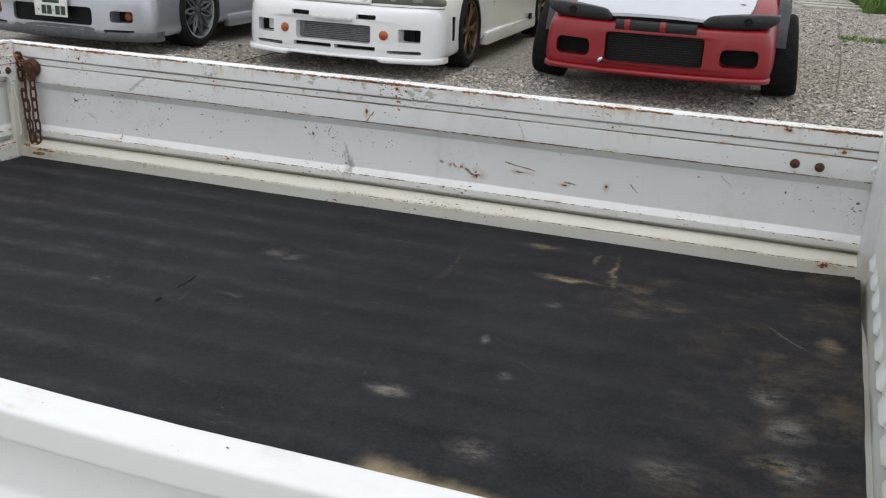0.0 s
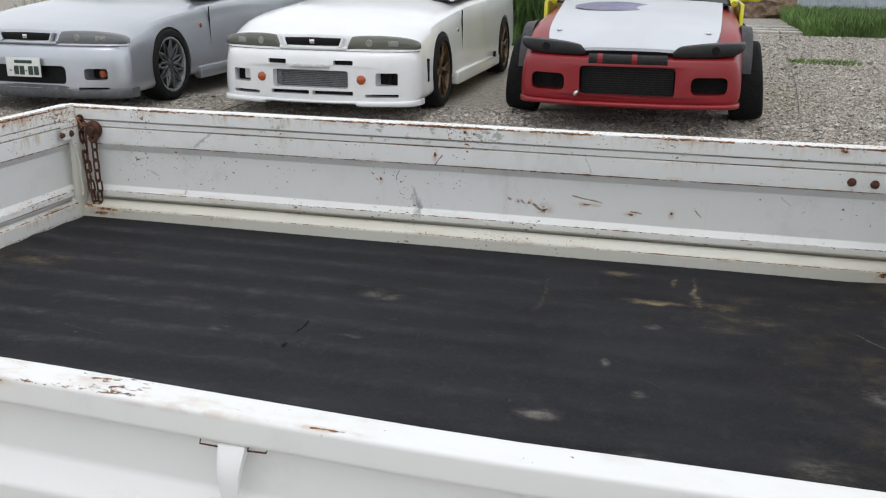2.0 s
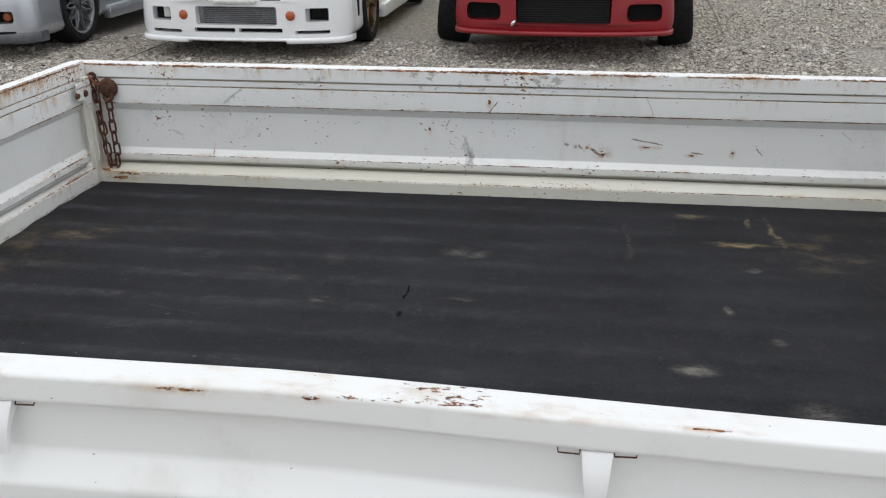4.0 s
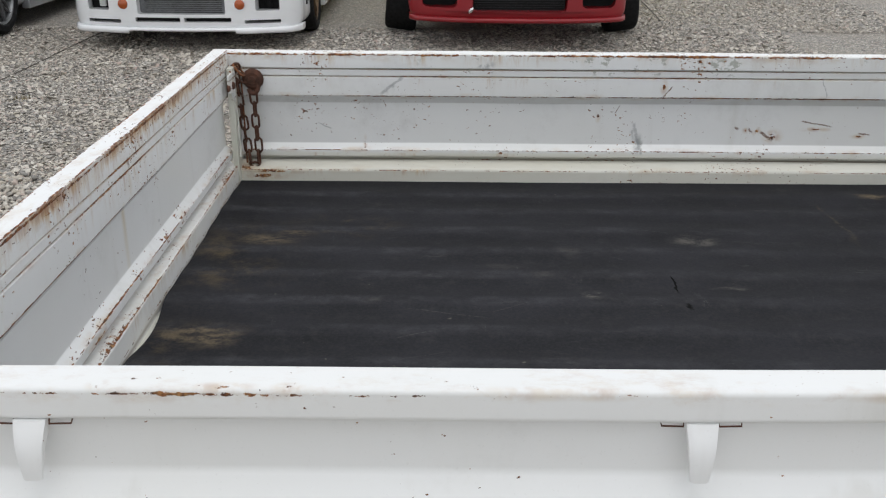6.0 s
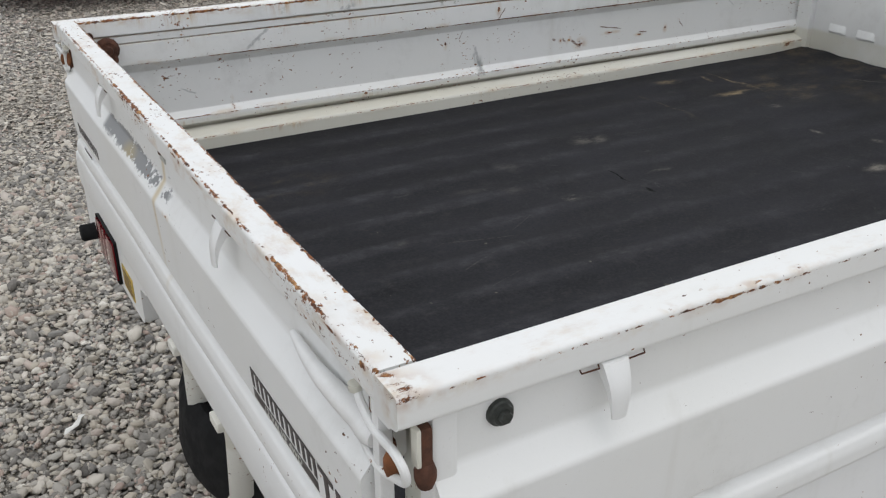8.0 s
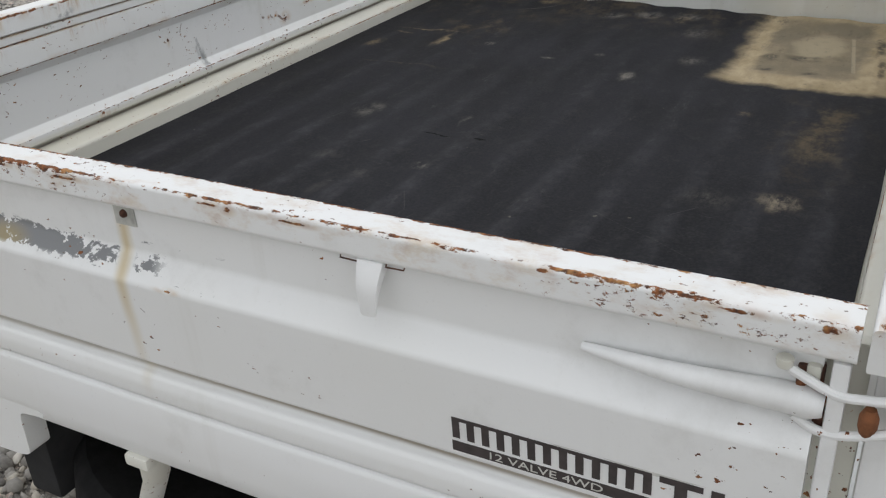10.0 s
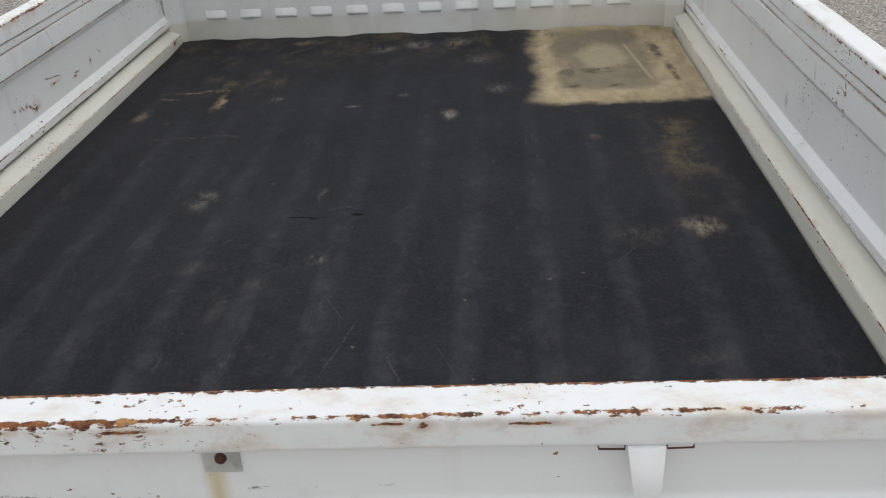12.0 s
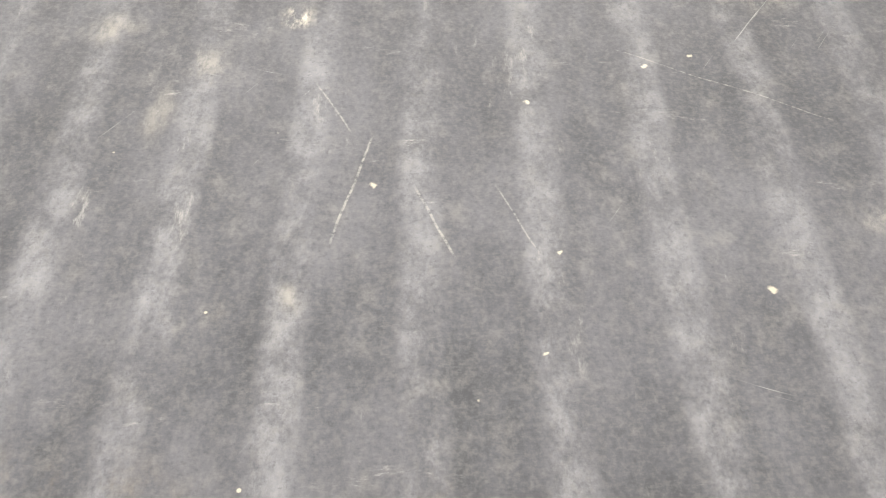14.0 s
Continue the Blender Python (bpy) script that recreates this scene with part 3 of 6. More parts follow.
        v = k.math("ABSOLUTE", k.math("ADD", k.vec("DOT_PRODUCT", rel, (-d.y, d.x, 0)), wave))
        lines = k.math("MAXIMUM", k.mul(k.ramp(v, w, w * 0.4), k.ramp(u, ln / 2 + 0.01, ln / 2 - 0.01), s), lines)
    col = k.mix(k.mul(lines, k.ramp(fibre, 0.35, 0.6)), col, (0.085, 0.083, 0.078))
    # hairline scratches, in patches, running three ways
    hair = 0.0
    for i, turn in enumerate((0.35, -0.6, 1.25)):
        c, sn = math.cos(turn), math.sin(turn)
        u = k.vec("DOT_PRODUCT", k.pos, (c, sn, 0))
        v = k.vec("DOT_PRODUCT", k.pos, (-sn, c, 0))
        both = k.n("ShaderNodeCombineXYZ")
        k.put(both.inputs[0], k.mul(u, 5.0))
        k.put(both.inputs[1], k.mul(v, 210.0))
        streak = k.ramp(k.noise(1.0, 3, 0.6, seed=70 + i, src=both.outputs[0]), 0.71, 0.76)
        hair = k.math("MAXIMUM", k.mul(streak, k.ramp(k.noise(5, 4, 0.7, seed=80 + 5 * i), 0.50, 0.66)), hair)
    col = k.mix(k.mul(hair, 0.35), col, (0.12, 0.118, 0.115))
    # the sand-covered corner by the guard
    edge = k.mul(k.math("SUBTRACT", k.noise(9, 7, 0.66, seed=41), 0.5), 0.10)
    sx, sy = k.math("ADD", x, edge), k.math("ADD", y, edge)
    inside = k.mul(k.between("x", 1.415, 2.4, 0.024, src=sx), k.between("y", -0.2, 0.428, 0.030, src=sy))
    worn = k.mul(k.between("x", 1.50, 1.96, 0.025, src=sx), k.between("y", 0.155, 0.375, 0.018, src=sy))
    sandc = k.mix(k.ramp(k.noise(16, 7, 0.66, seed=42, stretch=(0.6, 1.2, 1)), 0.3, 0.7), (0.24, 0.190, 0.115), (0.37, 0.300, 0.195))
    sandc = k.mix(k.mul(worn, k.ramp(k.noise(7, 6, 0.7, seed=43), 0.3, 0.6, 0.55, 0.95)), sandc, (0.150, 0.128, 0.092))
    sandc = k.mix(k.mul(k.blob((1.745, 0.262, FLOOR), (0.13, 0.075, 1), 0.55, src=bent), 0.75), sandc, (0.30, 0.255, 0.175))
    # dark rubs through the sand, and a scored line
    smudge = k.most(k.blob((1.63, 0.355, FLOOR), (0.05, 0.028, 1), 0.1, src=bent), k.blob((1.64, 0.285, FLOOR), (0.03, 0.05, 1), 0.2, src=bent), k.blob((1.53, 0.345, FLOOR), (0.025, 0.03, 1), 0.1, src=bent), k.blob((1.53, 0.255, FLOOR), (0.018, 0.025, 1), 0.1, src=bent), k.blob((1.78, 0.135, FLOOR), (0.12, 0.018, 1), 0.2, src=bent), k.blob((1.60, 0.115, FLOOR), (0.12, 0.014, 1), 0.2, src=bent))
    sandc = k.mix(k.mul(smudge, k.ramp(k.noise(34, 6, 0.75, seed=44), 0.36, 0.58), 0.85), sandc, (0.035, 0.032, 0.03))
    score = k.mul(k.ramp(k.math("ABSOLUTE", k.math("SUBTRACT", k.math("SUBTRACT", y, k.mul(k.math("SUBTRACT", x, 1.70), 0.10)), 0.185)), 0.006, 0.002), k.between("x", 1.56, 1.84, 0.01))
    sandc = k.mix(k.mul(score, 0.6), sandc, (0.33, 0.28, 0.20))
    sandc = k.mix(k.mul(k.ramp(k.noise(26, 6, 0.75, seed=45, stretch=(0.5, 1.3, 1)), 0.52, 0.70), k.ramp(x, 1.5, 1.9, 0.25, 0.7)), sandc, (0.075, 0.067, 0.055))
    col = k.mix(k.mul(inside, k.ramp(k.noise(45, 6, 0.75, seed=46), 0.26, 0.42, 0.55, 1.0)), col, sandc)
    # a short tear
    tear = k.math("ADD", k.math("SUBTRACT", x, 0.908), k.mul(k.math("SUBTRACT", k.noise(40, 4, seed=50), 0.5), 0.026))
    m = k.mul(k.ramp(k.math("ABSOLUTE", tear), 0.0028, 0.0010), k.between("y", 0.812, 0.876, 0.008))
    m = k.most(m, k.blob((0.911, 0.757, FLOOR), (0.006, 0.016, 0.5), 0.3, src=shaken))
    col = k.mix(m, col, (0.001, 0.001, 0.001))
    k.bump(k.math("SUBTRACT", k.math("ADD", k.mul(grain, 0.5), k.mul(weave, 0.3)), k.mul(m, 3.0)), 0.15, 0.0012)
    return k.done(k.vec("MULTIPLY", col, (1.2, 1.2, 1.2)), k.ramp(dust, 0.3, 0.75, 0.5, 0.72), Specular_IOR_Level=0.055)


MAT = mat_material()


def gravel_material(name, far):
    k = Nodes(name)
    if far:
        cells = k.voronoi(75, "Color")
        cell = k.axis("x", cells)
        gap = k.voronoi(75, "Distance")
    else:
        cell = k.n("ShaderNodeNewGeometry").outputs["Random Per Island"]
        gap = None
    c = k.n("ShaderNodeValToRGB")
    c.color_ramp.elements[0].color, c.color_ramp.elements[1].color = (0.075, 0.073, 0.074, 1), (0.80, 0.77, 0.70, 1)
    for p, col in ((0.18, (0.19, 0.187, 0.18, 1)), (0.40, (0.38, 0.365, 0.335, 1)), (0.62, (0.52, 0.465, 0.385, 1)), (0.82, (0.66, 0.63, 0.57, 1)), (0.93, (0.38, 0.275, 0.235, 1))):
        e = c.color_ramp.elements.new(p)
        e.color = col
    k.put(c.inputs[0], cell)
    col = k.mix(k.ramp(k.noise(110, 5, 0.65), 0.35, 0.7, 0.0, 0.25), c.outputs[0], (0.50, 0.475, 0.43))
    col = k.mix(k.ramp(k.noise(1.1, 5, 0.6, seed=3), 0.36, 0.66, 0.05, 0.35), col, (0.40, 0.35, 0.28))
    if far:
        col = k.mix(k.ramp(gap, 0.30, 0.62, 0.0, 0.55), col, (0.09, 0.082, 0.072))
        # tufts of moss and thin grass beyond the cars
        moss = k.mul(k.ramp(k.noise(0.8, 5, 0.7, seed=8), 0.56, 0.66), k.ramp(k.noise(14, 5, 0.7, seed=9), 0.42, 0.6), k.ramp(k.axis("y"), 7.5, 10.5))
        moss = k.most(moss, k.mul(k.blob((2.96, 11.5, 0.35), (0.9, 0.45, 1), 0.2), k.ramp(k.noise(20, 5, 0.7, seed=12), 0.36, 0.55)))
        col = k.mix(k.mul(moss, 0.8), col, (0.12, 0.15, 0.045))
        k.bump(k.math("SUBTRACT", k.mul(k.noise(160, 3), 0.3), gap), 0.8, 0.012)
    else:
        k.bump(k.noise(170, 4, 0.6), 0.35, 0.0015)
    return k.done(col, 0.88)


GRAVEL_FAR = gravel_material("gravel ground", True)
GRAVEL = gravel_material("grey gravel stones", False)


# ---- ground ----
bm = bmesh.new()
bmesh.ops.create_grid(bm, x_segments=60, y_segments=60, size=1)
for v in bm.verts:
    u, w = v.co.x, v.co.y
    v.co = (math.copysign(abs(u) ** 2.4, u) * 300, 3 + math.copysign(abs(w) ** 2.4, w) * 300, 0)
    v.co.z = slope_z(min(max(v.co.y, -6), 22)) + 0.012 * noise.noise(v.co * 0.5) - 0.006
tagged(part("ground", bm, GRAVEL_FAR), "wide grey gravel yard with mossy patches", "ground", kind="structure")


def stones(name, x0, x1, y0, y1, per_m2, size, rounds, seed):
    """A bed of loose stones, joined into one mesh."""
    rng = np.random.default_rng(seed)
    if rounds:
        b = bmesh.new()
        bmesh.ops.create_icosphere(b, subdivisions=rounds, radius=1)
        base = np.array([v.co[:] for v in b.verts])
        tri = np.array([[v.index for v in f.verts] for f in b.faces])
        b.free()
    else:  # far off: eight rough faces
        base = np.array([(1, 0, 0), (0, 1, 0), (-1, 0, 0), (0, -1, 0), (0, 0, 1), (0, 0, -1)], float)
        tri = np.array([(i, (i + 1) % 4, 4) for i in range(4)] + [((i + 1) % 4, i, 5) for i in range(4)])
    n = int((x1 - x0) * (y1 - y0) * per_m2)
    cx, cy = rng.uniform(x0, x1, n), rng.uniform(y0, y1, n)
    s = size * np.exp(rng.normal(0, 0.42, n))
    dims = np.stack([s * rng.uniform(0.85, 1.35, n), s * rng.uniform(0.7, 1.0, n), s * rng.uniform(0.45, 0.75, n) * (1 if rounds else 0.5)], 1)
    lump = base[None] * (1 + rng.normal(0, 0.15, (n, len(base), 1)))
    v = lump * dims[:, None, :]
    tilt = rng.normal(0, 0.3, (n, 2))
    v[:, :, 2] += v[:, :, 0] * tilt[:, :1] + v[:, :, 1] * tilt[:, 1:]
    a = rng.uniform(0, math.tau, n)
    ca, sa = np.cos(a)[:, None], np.sin(a)[:, None]
    out = np.empty_like(v)
    out[:, :, 0] = v[:, :, 0] * ca - v[:, :, 1] * sa + cx[:, None]
    out[:, :, 1] = v[:, :, 0] * sa + v[:, :, 1] * ca + cy[:, None]
    out[:, :, 2] = v[:, :, 2] + (0.027 * (np.minimum(cy, 7.2) - 1.6) + dims[:, 2] * rng.uniform(-0.2, 0.8, n))[:, None]
    faces = (tri[None] + (np.arange(n) * len(base))[:, None, None]).reshape(-1, 3)
    me = bpy.data.meshes.new(name)
    me.vertices.add(n * len(base))
    me.vertices.foreach_set("co", out.astype(np.float32).ravel())
    me.loops.add(faces.size)
    me.loops.foreach_set("vertex_index", faces.astype(np.int32).ravel())
    me.polygons.add(len(faces))
    me.polygons.foreach_set("loop_start", np.arange(0, faces.size, 3, dtype=np.int32))
    me.polygons.foreach_set("use_smooth", np.full(len(faces), rounds > 0))
    me.update()
    me.validate()
    me.materials.append(GRAVEL)
    return tagged(new(name, me), "loose grey and beige gravel stones on the yard", "gravel", kind="stuff")


stones("gravel", -0.55, 0.12, 0.66, 1.55, 10500, 0.0068, 2, 1)
stones("gravel", -1.15, -0.55, 0.62, 1.75, 9500, 0.0068, 1, 31)
stones("gravel", -0.55, 0.12, 1.55, 1.75, 9500, 0.0068, 1, 33)
stones("gravel", -1.15, 0.12, 1.75, 2.3, 9000, 0.0068, 1, 32)
stones("gravel", -1.7, -1.15, 0.55, 2.3, 7500, 0.0070, 1, 11)
stones("gravel", 0.12, 0.7, 0.3, 2.3, 3200, 0.0100, 1, 12)
stones("gravel", -1.9, 0.6, 2.3, 3.6, 7000, 0.0074, 1, 7)
stones("gravel", -2.9, 0.9, 3.6, 5.6, 5200, 0.0076, 0, 2)
stones("gravel", -4.4, 3.4, 5.6, 7.4, 3200, 0.0082, 0, 3)
stones("gravel", 0.9, 4.8, 7.4, 11.5, 2400, 0.0078, 0, 21)
stones("gravel", 1.0, 6.0, 11.5, 17.6, 800, 0.0105, 0, 22)
stones("gravel", -4.4, -2.9, 3.2, 5.6, 3200, 0.0082, 0, 4)
stones("gravel", 0.9, 3.6, 3.6, 5.6, 3200, 0.0080, 0, 6)


# ---- the truck ----
truck = thing("kei_truck", "small white flatbed truck with worn rusty drop-side gates", "truck")


def gate_outline():
    """Cross-section of a gate: u from its outer face inwards, z up."""
    rail = [(0.0, 1.006), (0.0, 1.034), (0.038, 1.034), (0.038, 1.001)]
    inner = [(0.0345, 0.9995), (0.0325, 0.998), (0.0345, 0.9965), (0.0345, 0.984), (0.0315, 0.982), (0.0345, 0.980), (0.0348, 0.9395), (0.0335, 0.937), (0.0190, 0.920), (0.0200, 0.8265), (0.0340, 0.8135), (0.0348, 0.800), (0.0330, 0.7975), (0.0160, 0.7945), (0.015, 0.785), (0.014, 0.776)]
    outer = [(0.012, 0.772), (0.0, 0.775), (-0.004, 0.781), (-0.0045, 0.797), (-0.001, 0.809), (0.008, 0.813), (0.009, 0.821), (-0.001, 0.827), (-0.006, 0.926), (0.014, 0.952), (0.014, 1.003)]
    return rounded(rail + inner + outer, [0.005] * 3 + [0.0015] * 2 + [0.0006] * 5 + [0.0016] * 7 + [0.0015] * 4 + [0.004] * len(outer), 4)


def dent(p):
    """Slight waviness of beaten sheet metal."""
    return Vector((0.0016 * noise.noise(p * 3.1), 0.0018 * noise.noise(p * 2.3 + Vector((5, 0, 0))), 0.0014 * noise.noise(p * 2.7 + Vector((0, 9, 0)))))


def near_y(x):
    """The near gate bows a little inwards at its middle and outwards towards the guard."""
    return 0.005 * min(1.0, max(0.0, (x - 0.45) / 0.5)) - 0.008 * min(1.0, max(0.0, (x - 1.0) / 0.4))


def near_z(x):
    """It also sags a little."""
    return 0.001 - 0.002 * min(1.0, max(0.0, (x - 0.3) / 0.6)) - 0.012 * min(1.0, max(0.0, (x - 0.95) / 0.5))


OUT = gate_outline()
gate_near = part("side_gate", extrude_outline(OUT, lambda u, v, s: (s if v > 1.0 else max(s, 0.030), NEAR + u + near_y(s), v + near_z(s)), (-0.003, LENGTH), 24, dent), P_NEAR, truck, "white drop-side gate with rust along its top rail", angle=60, panel=True)
gate_far = part("side_gate", extrude_outline(OUT, lambda u, v, s: (s if v > 1.0 else max(s, 0.030), FAR - u, v - 0.007), (-0.003, LENGTH + 0.025), 24, dent), P_FAR, truck, "scratched drop-side gate, inner face grey-white with rust", angle=60, panel=True)
tailgate = part("tailgate", extrude_outline(OUT, lambda u, v, s: (min(u, 0.0345), s if v > 1.0 else min(max(s, 0.060), FAR - 0.062), v - 0.003), (0.040, FAR - 0.042), 20, dent), P_TAIL, truck, "closed white tailgate with peeling paint and rust stains", angle=60, panel=True)
gate_near.data.materials.append(P_NEAR_IN)
for f in gate_near.data.polygons:
    if f.normal.y > 0.35 and f.center.y > NEAR + 0.018:
        f.material_index = 1
tailgate.data.materials.append(P_TAIL_IN)
for f in tailgate.data.polygons:
    if f.normal.x > 0.35 and f.center.x > 0.02:
        f.material_index = 1


def hook_bracket(parent, m):
    """Rope hook under the rail: a curved tapering tongue with wire clips beside it."""
    bm = bmesh.new()
    rings = []
    for t in range(7):
        s = t / 6
        z = -0.047 * s
        w = 0.0125 - 0.0052 * s
        front = -0.003 - 0.010 * math.sin(math.pi / 2 * min(1, s * 1.6))
        back = front + 0.0035 + 0.0155 * (1 - s) ** 1.8
        rings.append([bm.verts.new(m @ Vector(p)) for p in ((-w, back, z), (-w, front + 0.002, z), (-w * 0.6, front, z), (w * 0.6, front, z), (w, front + 0.002, z), (w, back, z))])
    for a, b in zip(rings, rings[1:]):
        for i in range(6):
            bm.faces.new((a[i], a[(i + 1) % 6], b[(i + 1) % 6], b[i]))
    bm.faces.new(rings[0])
    bm.faces.new(rings[-1][::-1])
    part("rope_hook", bm, P_BODY, parent, angle=40)
    for sgn in (-1, 1):
        path = [m @ Vector((sgn * a, b, c)) for a, b, c in ((0.013, 0.006, 0.001), (0.014, 0.001, -0.004), (0.031, 0.001, -0.0035), (0.032, 0.006, 0.002))]
        part("wire_clip", tube(path, 0.0008, 6), RUSTY, parent)


for x in (0.186, 0.702, 1.215, 1.73):
    hook_bracket(gate_near, pose(x, NEAR + 0.002 + near_y(x), 1.005 + near_z(x)))
for y in (0.416, 1.03):
    hook_bracket(tailgate, pose(0.002, y, 1.003, 0, 0, -90))

# rubber bolt on the near gate, rusty rivets on the gates
for ox in (0.088,):
    bm = lathe([(0.0, -0.004), (0.0105, -0.004), (0.0115, -0.001), (0.0135, 0.0), (0.0140, 0.004), (0.0125, 0.006), (0.0, 0.006)], 20, "y")
    join_bm(bm, lathe([(0.0, -0.009), (0.0062, -0.009), (0.0072, -0.0075), (0.0072, -0.003), (0.0, -0.003)], 6, "y"))
    bm.transform(pose(ox, NEAR + 0.011, 0.985) @ Matrix.Diagonal((0.82, 0.9, 0.82, 1)))
    part("bolt", bm, BOLT, gate_near, "dark oily hexagon bolt")


def rivet(parent, place, r, axis, material=RUSTY):
    bm = lathe([(0.0, -0.0045), (r * 0.5, -0.004), (r * 0.85, -0.0025), (r, 0.0), (0.0, 0.0)], 14, axis)
    bm.transform(Matrix.Translation(place))
    part("rivet", bm, material, parent)


rivet(gate_far, (1.914, FAR - 0.0355, 0.952), 0.0095, "y")
rivet(gate_far, (1.960, FAR - 0.0355, 0.950), 0.0095, "y")
for y in (1.37, 1.40):
    bm = lathe([(0.0, 0.006), (0.006, 0.005), (0.0095, 0.0), (0.0, 0.0)], 12, "x")
    bm.transform(Matrix.Translation((0.050 if y > 1.38 else 0.046, y - 0.015, 0.963)))
    part("rivet", bm, RUSTY, tailgate)

# taped hole on the tailgate
bm = box(0.0125, 0.0138, 0.694, 0.721, 0.977, 0.999)
part("tape", bm, plain("grey tape", (0.42, 0.42, 0.39), 0.5, 0, 0.25, 60), tailgate, "weathered grey tape over a hole")
rivet(tailgate, (0.0125, 0.7075, 0.990), 0.0045, "x", RUSTY)

# long grip on the tailgate, at the corner
grip, girth = [], []
for t in range(19):
    s = t / 18
    grip.append((0.009 - 0.005 * math.sin(math.pi * min(1, s * 1.2)), 0.232 - 0.176 * s, 0.963 - 0.003 * s))
    girth.append(0.0035 + 0.0095 * s ** 0.8 if s < 0.97 else 0.009)
part("pull_handle", tube(grip, girth, 14), P_BODY, tailgate, "moulded white pull handle")

# bed: sill all round, floor sheet under the mat, front guard
# a dark gap stays open between each gate and the sill
SILL = rounded([(0.0205, 0.672), (0.0205, 0.779), (0.024, 0.781), (0.058, 0.770), (0.061, 0.765), (0.061, 0.69), (0.050, 0.672)], [0.001, 0.001, 0.002, 0.003, 0.003, 0.001, 0.001], 3)
TAIL_SILL = rounded([(0.0195, 0.672), (0.0195, 0.780), (0.022, 0.782), (0.0445, 0.7805), (0.0465, 0.777), (0.047, 0.69), (0.040, 0.672)], [0.001, 0.001, 0.002, 0.003, 0.003, 0.001, 0.001], 3)
part("bed_sill", extrude_outline(SILL, lambda u, v, s: (s, FAR - u, v), (0.03, LENGTH + 0.02), 24, dent), P_SILL, truck, "cream-white weathered bed sill", angle=60, panel=True)
part("bed_sill", extrude_outline(SILL, lambda u, v, s: (s, NEAR + u, v), (0.03, LENGTH - 0.01), 24, dent), P_SILL, truck, "cream-white weathered bed sill", angle=60, panel=True)
part("bed_sill", extrude_outline(TAIL_SILL, lambda u, v, s: (u, s, v), (0.060, FAR - 0.062), 20, dent), P_TAIL_SILL, truck, "white bed sill with rust along its edge", angle=60, panel=True)
for sy in (0.003, FAR - 0.023):
    part("bed_side", box(0.03, LENGTH, sy, sy + 0.020, 0.640, 0.7735, 0.004), P_BODY, truck, "white side sheet of the bed below the gate", panel=True)
part("bed_floor", box(0.046, 2.06, 0.058, 1.407, 0.672, 0.731), P_SILL, truck)
for fy in (0.20, 0.62, 0.70, 1.02, 1.22):
    part("floor_rib", box(0.053, 0.40, fy - 0.004, fy + 0.004, 0.728, 0.7345, 0.002), P_SILL, truck)
# added fillers, their dark colour stands for shade and grime in the gaps
part("gap_shade_fill", box(0.010, 0.0205, 0.065, FAR - 0.066, 0.70, 0.764), GAP_DARK, truck)
part("gap_shade_fill", box(0.03, LENGTH, FAR - 0.0215, FAR - 0.010, 0.70, 0.766), GAP_DARK, truck)
part("gap_shade_fill", box(0.03, LENGTH - 0.02, NEAR + 0.010, NEAR + 0.0215, 0.70, 0.766), GAP_DARK, truck)


def askew(y):
    """The guard stands a little out of square."""
    return -0.022 + 0.0695 * y


def guard_panel():
    """Front wall of the bed with a row of pressed ribs along its foot."""
    bm = box(2.005, 2.030, 0.075, 1.395, 0.60, 1.42, 0.004)
    for v in bm.verts:
        v.co.x += askew(v.co.y)
    return bm


guard = part("front_guard", guard_panel(), P_GUARD, truck, "white front guard panel with pressed ribs")
y = 0.195
while y < 1.34:
    bm = bmesh.new()
    prof = [(2.006, 0.802), (1.9985, 0.805), (1.997, 0.809), (2.006, 0.830)]
    rows = []
    for dy, inset in ((-0.031, 0.006), (-0.026, 0.0), (0.026, 0.0), (0.031, 0.006)):
        rows.append([bm.verts.new((min(2.006, px + inset) + askew(y + dy), y + dy, pz)) for px, pz in prof])
    for a, b in zip(rows, rows[1:]):
        for i in range(3):
            bm.faces.new((a[i], a[i + 1], b[i + 1], b[i]))
        bm.faces.new((a[3], a[0], b[0], b[3]))
    bm.faces.new(rows[0])
    bm.faces.new(rows[-1][::-1])
    part("pressed_rib", bm, P_GUARD, guard)
    y += 0.1005
for y0, y1 in ((0.028, 0.078), (1.392, 1.442)):
    post = part("guard_post", box(1.985 + askew(y0), 2.035 + askew(y0), y0, y1, 0.66, 1.42, 0.006), P_GUARD, truck)
    sgn = 1 if y0 > 1 else -1
    yy = y1 if y0 > 1 else y0
    # rusty edge seam and a catch for the gate
    part("gate_catch", tube(smooth_path([(2.00 + askew(yy), yy - sgn * 0.02, 0.958), (1.985 + askew(yy), yy - sgn * 0.022, 0.966), (1.975 + askew(yy), yy - sgn * 0.022, 0.958), (1.985 + askew(yy), yy - sgn * 0.022, 0.946), (2.0 + askew(yy), yy - sgn * 0.02, 0.95)], 4), 0.003, 8), P_BODY, post)

